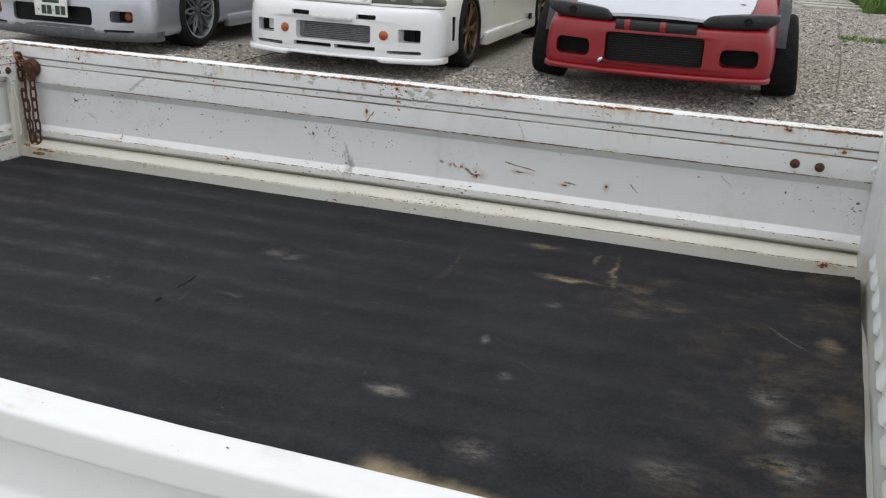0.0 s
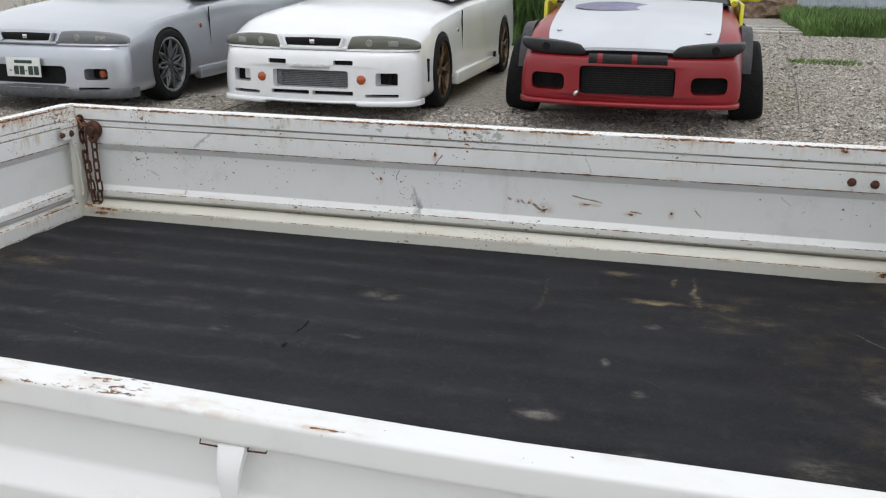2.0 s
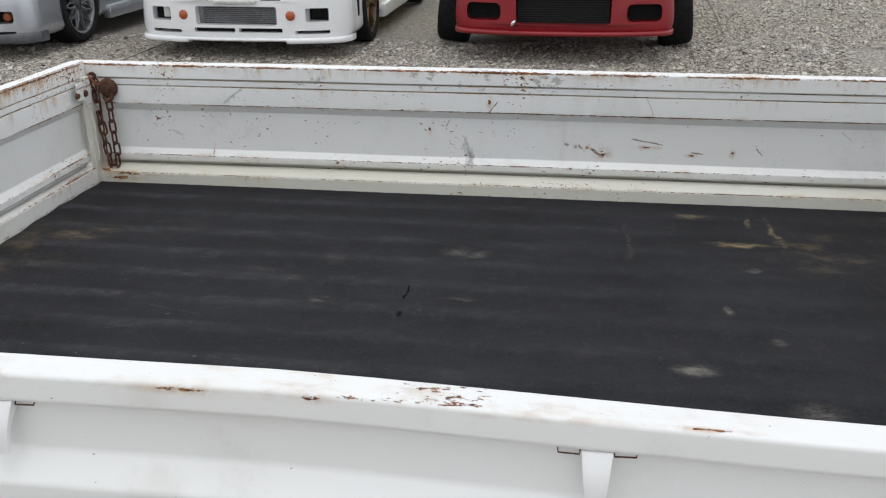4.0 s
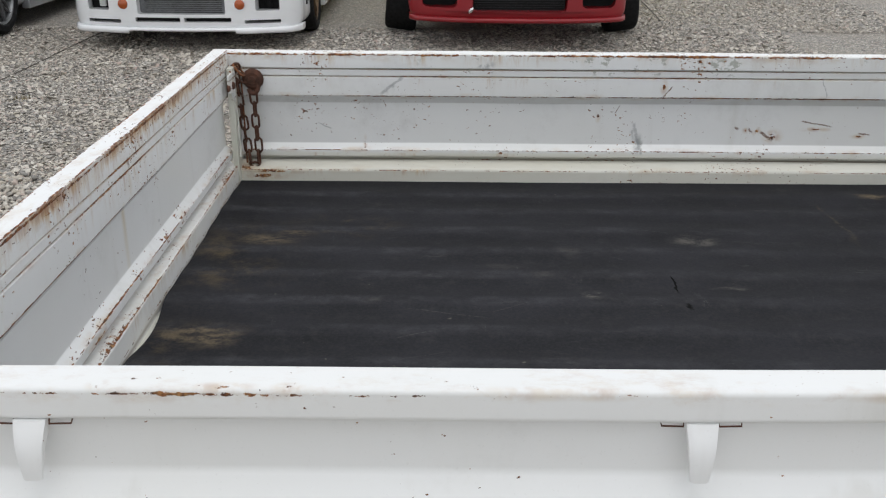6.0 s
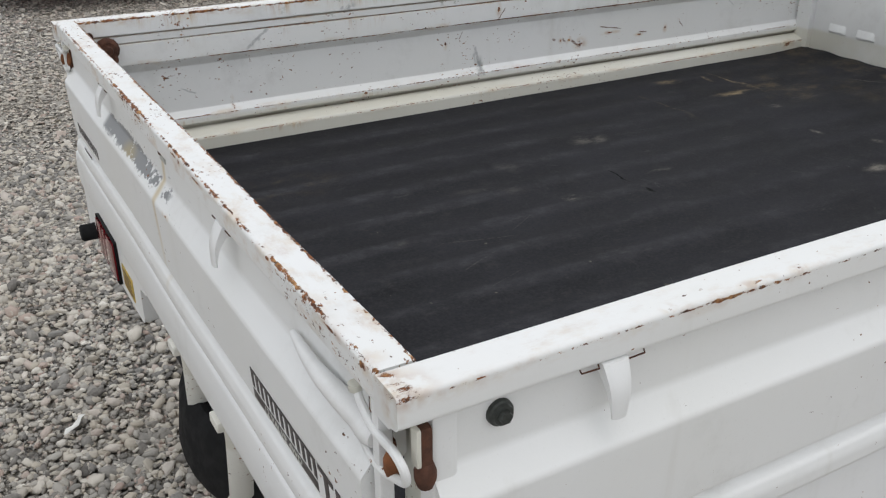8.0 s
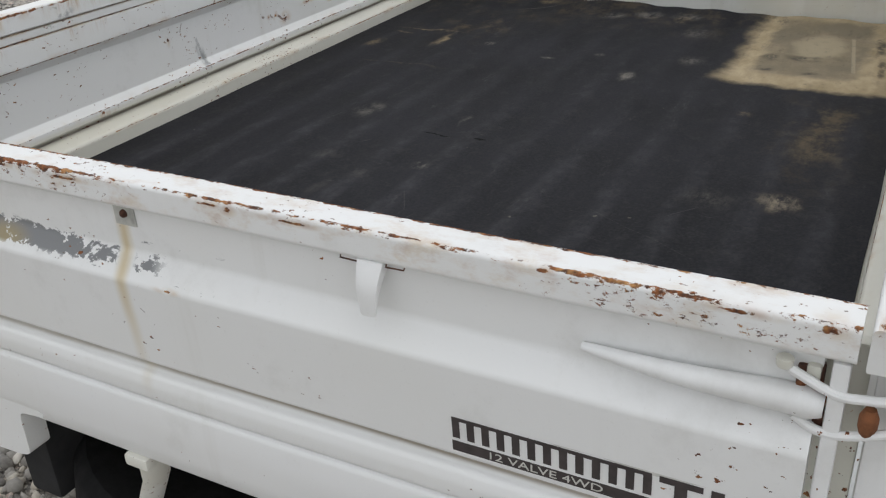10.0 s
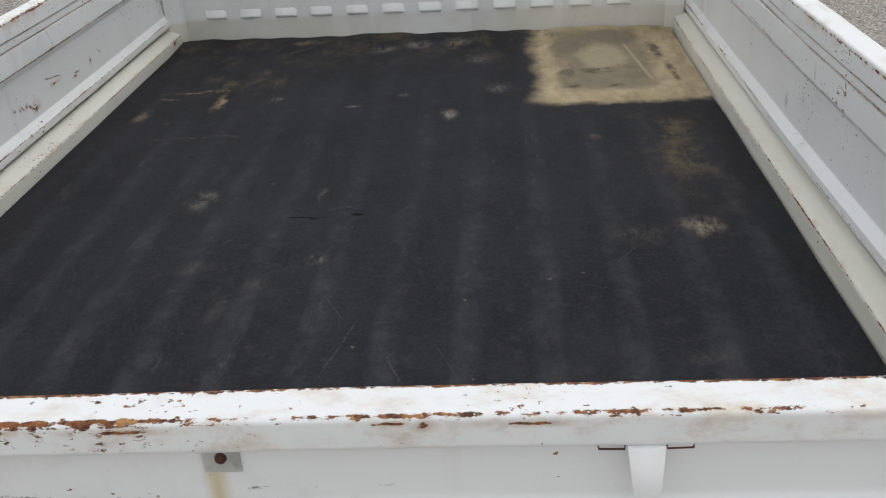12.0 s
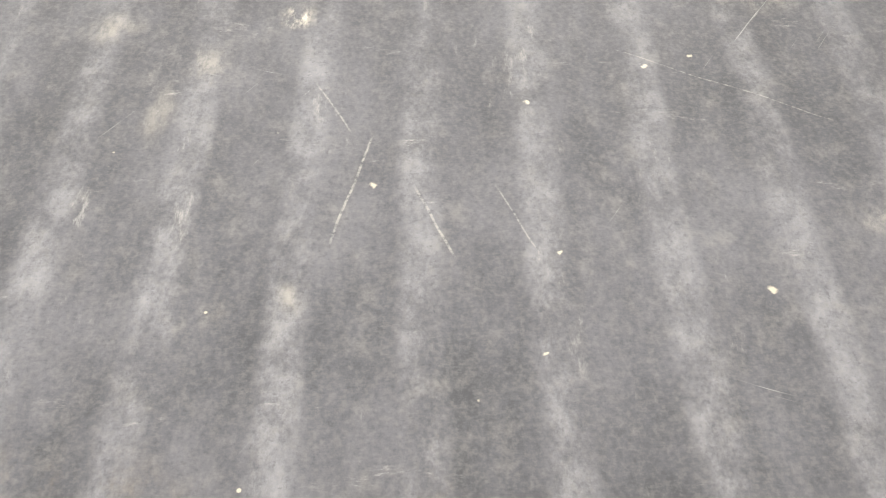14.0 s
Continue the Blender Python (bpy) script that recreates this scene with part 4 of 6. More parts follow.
# rear corners: pillars, rusty latches and the white rod that holds them
for yc, sgn in ((0.003, 1), (FAR, -1)):
    def at(y0, y1):
        return sorted((yc + sgn * y0, yc + sgn * y1))
    pillar = part("corner_pillar", box(0.028, 0.050, *at(0.002, 0.024), 0.60, 1.003, 0.004), P_BODY, truck, panel=True)
    part("latch_end_post", box(0.003, 0.016, *at(0.040, 0.052), 0.79, 1.000, 0.003), P_BODY, pillar, panel=True)
    # rusted catch on the side gate, with a painted strip left along it
    catch = part("latch", box(0.015, 0.027, *at(-0.003, 0.010), 0.962, 1.000, 0.004), RUSTY, pillar, "rusted steel gate latch")
    part("latch_strip", box(0.0125, 0.0165, *at(-0.004, 0.006), 0.968, 1.001, 0.0015), P_POST, pillar)
    knuckle = lathe([(0.0, -0.012), (0.006, -0.011), (0.0085, -0.004), (0.0085, 0.004), (0.006, 0.011), (0.0, 0.012)], 12, "z")
    knuckle.transform(Matrix.Translation((0.022, yc + sgn * 0.002, 0.957)))
    part("knuckle", knuckle, RUSTY, catch)
    # hook and eye behind the rod
    for (ax, ay, az), (bx, by, bz), mtl in (((0.011, 0.056, 0.950), (0.024, 0.074, 0.988), RUSTY), ((0.010, 0.046, 0.938), (0.022, 0.060, 0.958), RUSTY), ((0.009, 0.058, 0.976), (0.018, 0.068, 0.990), P_POST)):
        part("latch_lug", box(ax, bx, *at(ay, by), az, bz, 0.003), mtl, pillar)
    eye = tube([(0.010 + 0.002 * math.sin(a), yc + sgn * (0.063 + 0.009 * math.cos(a)), 0.966 + 0.011 * math.sin(a)) for a in np.linspace(0, math.tau, 14, endpoint=False)], 0.0030, 7, closed=True)
    part("hook_eye", eye, RUSTY_BRIGHT, pillar)
    drop = lathe([(0.0, -0.013), (0.004, -0.012), (0.0065, -0.004), (0.0065, 0.005), (0.004, 0.011), (0.0, 0.012)], 12, "z")
    drop.transform(Matrix.Translation((0.006, yc + sgn * 0.024, 0.957)))
    part("nut", drop, RUSTY_BRIGHT, pillar)
    cap = lathe([(0.0, -0.004), (0.005, -0.004), (0.006, -0.002), (0.006, 0.003), (0.0, 0.003)], 18, "z")
    cap.transform(Matrix.Translation((0.005, yc + sgn * 0.082, 0.992)))
    part("washer", cap, P_POST, pillar)
    rod = smooth_path([(0.012, yc + sgn * 0.078, 0.992), (0.007, yc + sgn * 0.082, 0.989), (0.004, yc + sgn * 0.070, 0.984), (0.003, yc + sgn * 0.046, 0.975), (0.002, yc + sgn * 0.026, 0.977), (0.000, yc + sgn * 0.008, 0.981), (0.000, yc - sgn * 0.003, 0.978), (0.002, yc - sgn * 0.006, 0.969), (0.004, yc - sgn * 0.002, 0.959), (0.005, yc + sgn * 0.012, 0.951), (0.005, yc + sgn * 0.040, 0.941), (0.005, yc + sgn * 0.058, 0.942), (0.004, yc + sgn * 0.072, 0.951)], 6)
    part("latch_wire", tube(rod, 0.0036, 10), P_BODY, pillar, "bent white-painted latch rod")

# corner post, ear plate of the tailgate and a loose wire in the far corner
ear = extrude_outline(rounded([(1.352, 0.990), (1.414, 0.990), (1.414, 0.965), (1.409, 0.938), (1.398, 0.925), (1.391, 0.930), (1.386, 0.948), (1.352, 0.952)], 0.004, 3), lambda u, v, s: (s, u, v), (0.046, 0.0505))
ear_plate = part("ear_plate", ear, P_TAIL_IN, tailgate, "bent white ear plate held by two rusty rivets")
for py in (FAR - 0.078, NEAR + 0.034):
    part("corner_post", box(0.0365, 0.050, py, py + 0.040, 0.742, 0.999, 0.003), P_POST, truck, "cream corner post with a rusty edge", panel=True)
part("loose_wire", tube(smooth_path([(0.0455, 1.398, 0.930), (0.051, 1.400, 0.905), (0.052, 1.404, 0.875), (0.052, 1.402, 0.845), (0.052, 1.407, 0.815), (0.052, 1.402, 0.797)], 5), 0.0020, 6), P_SILL, tailgate)

# chain and its reel in the far corner
CY = FAR - 0.042


def chain_link(c, turn, lean):
    pts = []
    for i in range(18):
        a = i * math.tau / 18
        px, pz = 0.0078 * math.cos(a), 0.0078 * math.sin(a) + (0.0085 if math.sin(a) > 0.01 else -0.0085 if math.sin(a) < -0.01 else 0)
        pts.append(c + Matrix.Rotation(lean, 3, "Y") @ Vector((px * math.cos(turn), px * math.sin(turn), pz)))
    return tube(pts, 0.0025, 7, closed=True)


chain = part("chain_hook", lathe([(0.0, -0.014), (0.008, -0.014), (0.010, -0.010), (0.016, -0.010), (0.022, -0.005), (0.024, 0.002), (0.021, 0.007), (0.0, 0.007)], 14, "y"), RUSTY, gate_far, "rusted chain hanging from a rusty hook plate")
chain.data.transform(Matrix.Translation((0.086, CY + 0.002, 0.968)))
hk = tube(smooth_path([(0.094, CY - 0.002, 0.960), (0.098, CY - 0.006, 0.950), (0.092, CY - 0.008, 0.940), (0.082, CY - 0.007, 0.940), (0.076, CY - 0.004, 0.948)], 4), 0.005, 8)
part("hook", hk, RUSTY, chain)
fix = lathe([(0.0, -0.012), (0.0055, -0.011), (0.0065, -0.006), (0.0, -0.006)], 10, "y")
fix.transform(Matrix.Translation((0.086, CY + 0.0, 0.970)))
part("rivet", fix, BOLT, chain)
legs = [[(0.086, 0.930), (0.090, 0.792)], [(0.050, 0.975), (0.068, 0.792)]]
for li, ((xa, za), (xb, zb)) in enumerate(legs):
    n = round((za - zb) / 0.0262)
    for i in range(n + 1):
        s = i / n
        c = Vector((xa + (xb - xa) * s + 0.001 * math.sin(i * 2.1), CY - 0.002 - 0.002 * (i % 2), za + (zb - za) * s))
        part("chain_link", chain_link(c, (math.pi / 2 * (i % 2)) + (0.12 if li else -0.1), math.atan2(xb - xa, za - zb) * -1), RUSTY, chain)
part("chain_link", tube([(0.066, CY - 0.004, 0.776), (0.070, CY - 0.007, 0.771), (0.079, CY - 0.008, 0.769), (0.088, CY - 0.007, 0.771), (0.092, CY - 0.004, 0.776), (0.079, CY - 0.002, 0.779)], 0.0028, 7, closed=True), RUSTY, chain)
for i, (kx, kz, turn, lean) in enumerate(((0.046, 0.992, 0.4, 0.9), (0.058, 0.990, 1.4, -0.7), (0.052, 0.978, 0.9, 0.3), (0.062, 0.974, 0.2, -1.0))):
    part("chain_link", chain_link(Vector((kx, CY - 0.004 - 0.002 * (i % 2), kz)), turn, lean), RUSTY_BRIGHT if i == 1 else RUSTY, chain)
part("corner_seam", tube([(0.060, CY + 0.004, 0.775), (0.061, CY + 0.002, 0.86), (0.060, CY + 0.004, 0.985)], 0.0020, 6), RUSTY_BRIGHT, gate_far)
plate = box(0.042, 0.062, CY - 0.001, CY + 0.010, 0.962, 0.992, 0.004)
part("hook_plate", plate, P_SILL, chain)

# ---- rear end below the tailgate ----
rear = part("rear_panel", extrude_outline(rounded([(0.016, 0.668), (0.002, 0.676), (-0.004, 0.700), (-0.006, 0.735), (-0.004, 0.770), (0.010, 0.774), (0.020, 0.774), (0.022, 0.668)], 0.006, 3), lambda u, v, s: (u, s, v), (0.02, FAR - 0.02), 12, dent), P_BODY, truck, "white rear sill below the tailgate")
wing = bmesh.new()
pts = [(1.44, 0.61), (1.44, 0.70), (0.930, 0.70), (0.905, 0.685), (0.955, 0.680), (0.958, 0.612), (0.975, 0.606), (1.13, 0.600), (1.44, 0.595)]
join_bm(wing, extrude_outline(rounded(pts, 0.01, 3), lambda u, v, s: (s, u, v), (-0.002, 0.03)))
wing_far = part("lamp_panel", wing, P_BODY, truck, "white corner panel carrying the rear lamp")
wing2 = bmesh.new()
join_bm(wing2, extrude_outline([(FAR - max(a, 1.12), b) for a, b in rounded(pts, 0.01, 3) if a > 0.96 or b > 0.69 or b < 0.62], lambda u, v, s: (s, u, v), (-0.002, 0.03)))
wing_near = part("lamp_panel", wing2, P_BODY, truck)
LENS_RED = plain("red lamp lens", (0.17, 0.010, 0.014), 0.12, 0, 0.15, 40, Coat_Weight=0.6)
LENS_AMBER = plain("amber lamp lens", (0.55, 0.16, 0.02), 0.12, 0, 0.15, 40, Coat_Weight=0.6)
LENS_CLEAR = plain("clear lamp lens", (0.55, 0.52, 0.50), 0.1, 0, 0.1, 40, Coat_Weight=0.6)
for mirror, panel in ((0, wing_far), (1, wing_near)):
    def my(v):
        return FAR - v if mirror else v
    lamp = part("tail_lamp", box(-0.006, 0.0, *sorted((my(1.128), my(1.295))), 0.607, 0.692, 0.008), BLACK, panel, "red rear lamp with black surround")
    for (a, b, mtl) in ((1.134, 1.205, LENS_RED), (1.209, 1.235, LENS_RED), (1.239, 1.289, LENS_RED)):
        part("lens", box(-0.011, -0.004, *sorted((my(a), my(b))), 0.613, 0.686, 0.006), mtl, lamp)
    if not mirror:
        sticker = part("yellow_sticker", box(-0.0035, -0.0005, 1.02, 1.10, 0.622, 0.664), plain("yellow sticker", (0.55, 0.38, 0.06), 0.5, 0, 0.3, 60), panel, "faded yellow rectangular sticker")
        for i in range(4):
            part("text_bar", box(-0.0045, -0.0033, 1.028 + 0.003 * (i % 2), 1.092 - 0.006 * (i % 3), 0.629 + i * 0.0085, 0.6325 + i * 0.0085), plain("faded brown print", (0.22, 0.14, 0.05), 0.6), sticker)
    knob = lathe([(0.0, -0.034), (0.014, -0.034), (0.017, -0.030), (0.0175, 0.0), (0.015, 0.004), (0.015, 0.03), (0.0, 0.03)], 18, "x")
    knob.transform(Matrix.Translation((0.002, my(1.372), 0.622)))
    part("rubber_stop", knob, RUBBER, panel)
    brace = bmesh.new()
    by = 0.655 if not mirror else 0.44
    join_bm(brace, tube([(0.028, by + 0.115, 0.68), (0.030, by + 0.118, 0.62), (0.045, by + 0.20, 0.46), (0.052, by + 0.275, 0.385)], 0.018, 6, flat=0.3))
    part("hanger", brace, P_SILL, truck, "cream-painted hanger strap")
    hinge = box(-0.004, 0.02, by + 0.09, by + 0.125, 0.660, 0.676, 0.004)
    part("hinge", hinge, P_SILL, truck, "rust-spotted tailgate hinge")


def tyre_profile(r, w):
    return [(r * 0.66, -w / 2 + 0.01), (r * 0.80, -w / 2), (r * 0.93, -w / 2 + 0.004), (r * 0.985, -w / 2 + 0.02), (r, -w / 2 + 0.035), (r, w / 2 - 0.035), (r * 0.985, w / 2 - 0.02), (r * 0.93, w / 2 - 0.004), (r * 0.80, w / 2), (r * 0.66, w / 2 - 0.01)]


# spare wheel slung under the bed, and the truck's road wheels
spare = part("spare_wheel", lathe(tyre_profile(0.265, 0.155), 40, "z"), RUBBER, truck, "spare tyre slung under the bed")
spare.data.transform(pose(0.275, 0.84, 0.425, 6, 6, 0))
for wx, wy in ((0.62, 0.13), (0.62, 1.335), (2.55, 0.13), (2.55, 1.335)):
    gz = slope_z(wy)
    w = part("wheel", lathe(tyre_profile(0.27, 0.145), 36, "y"), RUBBER, truck)
    w.data.transform(Matrix.Translation((wx, wy, gz + 0.268)))
    rim = lathe([(0.0, -0.03), (0.09, -0.035), (0.16, -0.05), (0.178, -0.06), (0.178, 0.06), (0.16, 0.03), (0.0, 0.02)], 30, "y")
    rim.transform(Matrix.Translation((wx, wy, gz + 0.268)))
    part("rim", rim, plain("white steel rim", (0.6, 0.6, 0.58), 0.5), w)
for fy in (0.42, 1.05):
    part("chassis_rail", box(0.06, 3.0, fy - 0.03, fy + 0.03, 0.46, 0.60, 0.006), DARK, truck)
part("axle", tube([(0.62, 0.1, 0.24), (0.62, 1.36, 0.28)], 0.04, 12), DARK, truck)

# ---- decal on the tailgate: the name as plain bars, the line below it lettered ----
DECAL = plain("dark brown decal", (0.055, 0.045, 0.045), 0.45, 0, 0.2, 80)
DECAL_BASE = plain("decal backing", (0.62, 0.62, 0.58), 0.4, 0, 0.1, 80)


def tail_x(z):
    """Outer face of the tailgate's flat lower panel at a height."""
    return -0.006 * (z - 0.837) / 0.09 - 0.0002


decal = thing("decal", "dark printed emblem strip stuck on the tailgate", "decal")


def decal_bar(name, y0, y1, z0, z1, material, lift, parent=None, skew=0.0):
    bm = bmesh.new()
    a = [bm.verts.new((tail_x(z) - lift, yy, z)) for yy, z in ((y0, z0), (y1, z0), (y1 - skew, z1), (y0 - skew, z1))]
    b = [bm.verts.new((tail_x(z) - lift + 0.0006, yy, z)) for yy, z in ((y0, z0), (y1, z0), (y1 - skew, z1), (y0 - skew, z1))]
    bm.faces.new(a)
    bm.faces.new(b[::-1])
    for i in range(4):
        bm.faces.new((a[i], b[i], b[(i + 1) % 4], a[(i + 1) % 4]))
    return part(name, bm, material, parent or decal, smooth=False)


decal_bar("backing", 0.357, 0.090, 0.8235, 0.8655, DECAL_BASE, 0.0010)
decal_bar("base_bar", 0.355, 0.178, 0.826, 0.8375, DECAL, 0.0018)
# the emblem's name as a plain row of upright bars under a top strip
decal_bar("emblem_bar", 0.354, 0.178, 0.8605, 0.864, DECAL, 0.0018)
for i in range(13):
    decal_bar("emblem_bar", 0.354 - i * 0.0141, 0.347 - i * 0.0141, 0.841, 0.8605, DECAL, 0.0018)
for y0, wdt in ((0.172, 0.034), (0.132, 0.010)):
    decal_bar("emblem_bar", y0, y0 - wdt, 0.858, 0.864, DECAL, 0.0018)
    decal_bar("emblem_bar", y0 - wdt / 2 + 0.005, y0 - wdt / 2 - 0.005, 0.826, 0.858, DECAL, 0.0018)
decal_bar("emblem_bar", 0.122, 0.094, 0.826, 0.832, DECAL, 0.0018)


def lettering(text, size, m, material, parent, name="lettering"):
    cu = bpy.data.curves.new(name, "FONT")
    cu.body, cu.size, cu.extrude, cu.align_x = text, size, 0.0002, "LEFT"
    tmp = new("tmp", cu)
    dg = bpy.context.evaluated_depsgraph_get()
    me = bpy.data.meshes.new_from_object(tmp.evaluated_get(dg))
    bpy.data.objects.remove(tmp)
    me.transform(m)
    me.materials.clear()
    me.materials.append(material)
    ob = new(name, me)
    ob.parent = parent
    return ob


# letters stand on the tailgate, read from behind the truck
TAIL_TEXT = Matrix(((0, 0, -1, 0), (-1, 0, 0, 0), (0, 1, 0, 0), (0, 0, 0, 1)))
lettering("12 VALVE 4WD", 0.0108, Matrix.Translation((tail_x(0.83) - 0.0022, 0.322, 0.8283)) @ TAIL_TEXT @ Matrix.Diagonal((1.45, 1, 1, 1)), DECAL_BASE, decal)
name_plate = thing("name_decal", "small dark lettering strip stuck on the tailgate", "decal")
for i in range(9):
    decal_bar("name_bar", 1.348 - i * 0.0215, 1.334 - i * 0.0215, 0.838, 0.857, DECAL, 0.0016, name_plate)
for ob in decal.children:  # the strip's own place on the gate
    ob.data.transform(Matrix.Translation((0.0003, -0.010, 0.004)))
for i in range(6):
    decal_bar("name_bar", 1.335 - i * 0.012, 1.328 - i * 0.012, 0.801, 0.811, DECAL, 0.0016, name_plate)

# ---- the mat ----
bm = bmesh.new()
NX, NY = 150, 110
top = []
for i in range(NX + 1):
    row = []
    for j in range(NY + 1):
        u, w = i / NX, j / NY
        y = 0.063 + (1.4045 - 0.063) * w
        x0 = 0.0480 + 0.014 * math.exp(-((y - 0.66) / 0.075) ** 2)
        x = x0 + (1.994 + askew(y) - x0) * u
        if j == 0:
            y += 0.004 * noise.noise(Vector((x * 3, 0, 1)))
        if i == 0:
            x += 0.003 * noise.noise(Vector((0, y * 3.5, 4))) + 0.002 * noise.noise(Vector((0, y * 9, 4)))
        z = FLOOR + 0.0013 * math.cos((y - 0.56) * math.tau / 0.108) + 0.002 * noise.noise(Vector((x * 2, y * 2, 0)))
        if u > 0.93:
            z += (u - 0.93) / 0.07 * (0.006 + 0.010 * max(0, noise.noise(Vector((y * 5.5, 2.2, 0)))))
        z += 0.006 * math.exp(-((x - 0.06) / 0.05) ** 2) * max(0, noise.noise(Vector((y * 3, 7, 1))) + 0.2)
        row.append(bm.verts.new((x, y, z)))
    top.append(row)
for a, b in zip(top, top[1:]):
    for j in range(NY):
        bm.faces.new((a[j], a[j + 1], b[j + 1], b[j]))
edge = [e for e in bm.edges if len(e.link_faces) == 1]
ext = bmesh.ops.extrude_edge_only(bm, edges=edge)["geom"]
for v in ext:
    if isinstance(v, bmesh.types.BMVert):
        v.co.z -= 0.005
tagged(part("rubber_mat", bm, MAT, angle=60), "black scuffed rubber mat covering the truck bed", "mat")


# ---- the cars across the yard ----
def spline(rows, per):
    """Rows of numbers, filled in smoothly between them."""
    p = np.array(rows, float)
    out = []
    for i in range(len(p) - 1):
        a, b, c, d = p[max(i - 1, 0)], p[i], p[i + 1], p[min(i + 2, len(p) - 1)]
        for j in range(per):
            t = j / per
            out.append(0.5 * (2 * b + (c - a) * t + (2 * a - 5 * b + 4 * c - d) * t * t + (3 * b - a - 3 * c + d) * t ** 3))
    out.append(p[-1])
    return np.array(out)


def hull(stations, per=3):
    """A closed car body from rows of: along, half width, underside, shoulder, middle height."""
    bm = bmesh.new()
    rings = []
    for y, w, zb, zs, zc in spline(stations, per):
        half = [(0, zb), (0.45 * w, zb), (0.88 * w, zb), (0.98 * w, zb + 0.025), (w, zb + 0.10), (w * 0.995, zb + 0.5 * (zs - zb)), (w * 0.975, zs - 0.07), (w * 0.93, zs - 0.015), (w * 0.85, zs + 0.2 * (zc - zs)), (w * 0.65, zs + 0.68 * (zc - zs)), (w * 0.35, zs + 0.93 * (zc - zs)), (0, zc)]
        half = [tuple(q) for q in spline(half, 2)]
        ring = half + [(-x, z) for x, z in half[-2:0:-1]]
        rings.append([bm.verts.new((x, y, z)) for x, z in ring])
    n = len(rings[0])
    for a, b in zip(rings, rings[1:]):
        for i in range(n):
            bm.faces.new((a[i], a[(i + 1) % n], b[(i + 1) % n], b[i]))
    bm.faces.new(rings[0])
    bm.faces.new(rings[-1][::-1])
    bmesh.ops.recalc_face_normals(bm, faces=bm.faces[:])
    return bm


def cut(bm, cutters):
    """The body less the cutters, as a new bmesh."""
    me, mc = bpy.data.meshes.new("a"), bpy.data.meshes.new("b")
    bm.to_mesh(me)
    bm.free()
    c = bmesh.new()
    for k in cutters:
        join_bm(c, k)
    bmesh.ops.recalc_face_normals(c, faces=c.faces[:])
    c.to_mesh(mc)
    c.free()
    a, b = new("a", me), new("b", mc)
    mod = a.modifiers.new("cut", "BOOLEAN")
    mod.operation, mod.solver, mod.object, mod.use_self = "DIFFERENCE", "EXACT", b, True
    dg = bpy.context.evaluated_depsgraph_get()
    dg.update()
    res = bpy.data.meshes.new_from_object(a.evaluated_get(dg))
    out = bmesh.new()
    out.from_mesh(res)
    for o in (a, b):
        bpy.data.objects.remove(o)
    for m in (me, mc, res):
        bpy.data.meshes.remove(m)
    return out


def band(rows, thick=0.02, skin=None):
    """A shaped strip: rows of x, y, lower z, upper z along it, with a thickness towards the front."""
    bm = bmesh.new()
    rings = []
    pts = spline(rows, 4)
    for x, y, z0, z1 in pts:
        zm, h = (z0 + z1) / 2, (z1 - z0) / 2
        bulge = min(0.35 * thick, 0.022)
        ring = [(x, y + thick, z0)] + [(x, y + bulge * (1 - math.cos(a)), zm + h * math.sin(a)) for a in np.linspace(-math.pi / 2, math.pi / 2, 9)] + [(x, y + thick, z1)]
        rings.append([bm.verts.new(p) for p in ring])
    n = len(rings[0])
    for a, b in zip(rings, rings[1:]):
        for i in range(n):
            bm.faces.new((a[i], a[(i + 1) % n], b[(i + 1) % n], b[i]))
    bm.faces.new(rings[0])
    bm.faces.new(rings[-1][::-1])
    return bm


def mirrored(rows):
    return [(-r[0], *r[1:]) for r in rows][::-1]


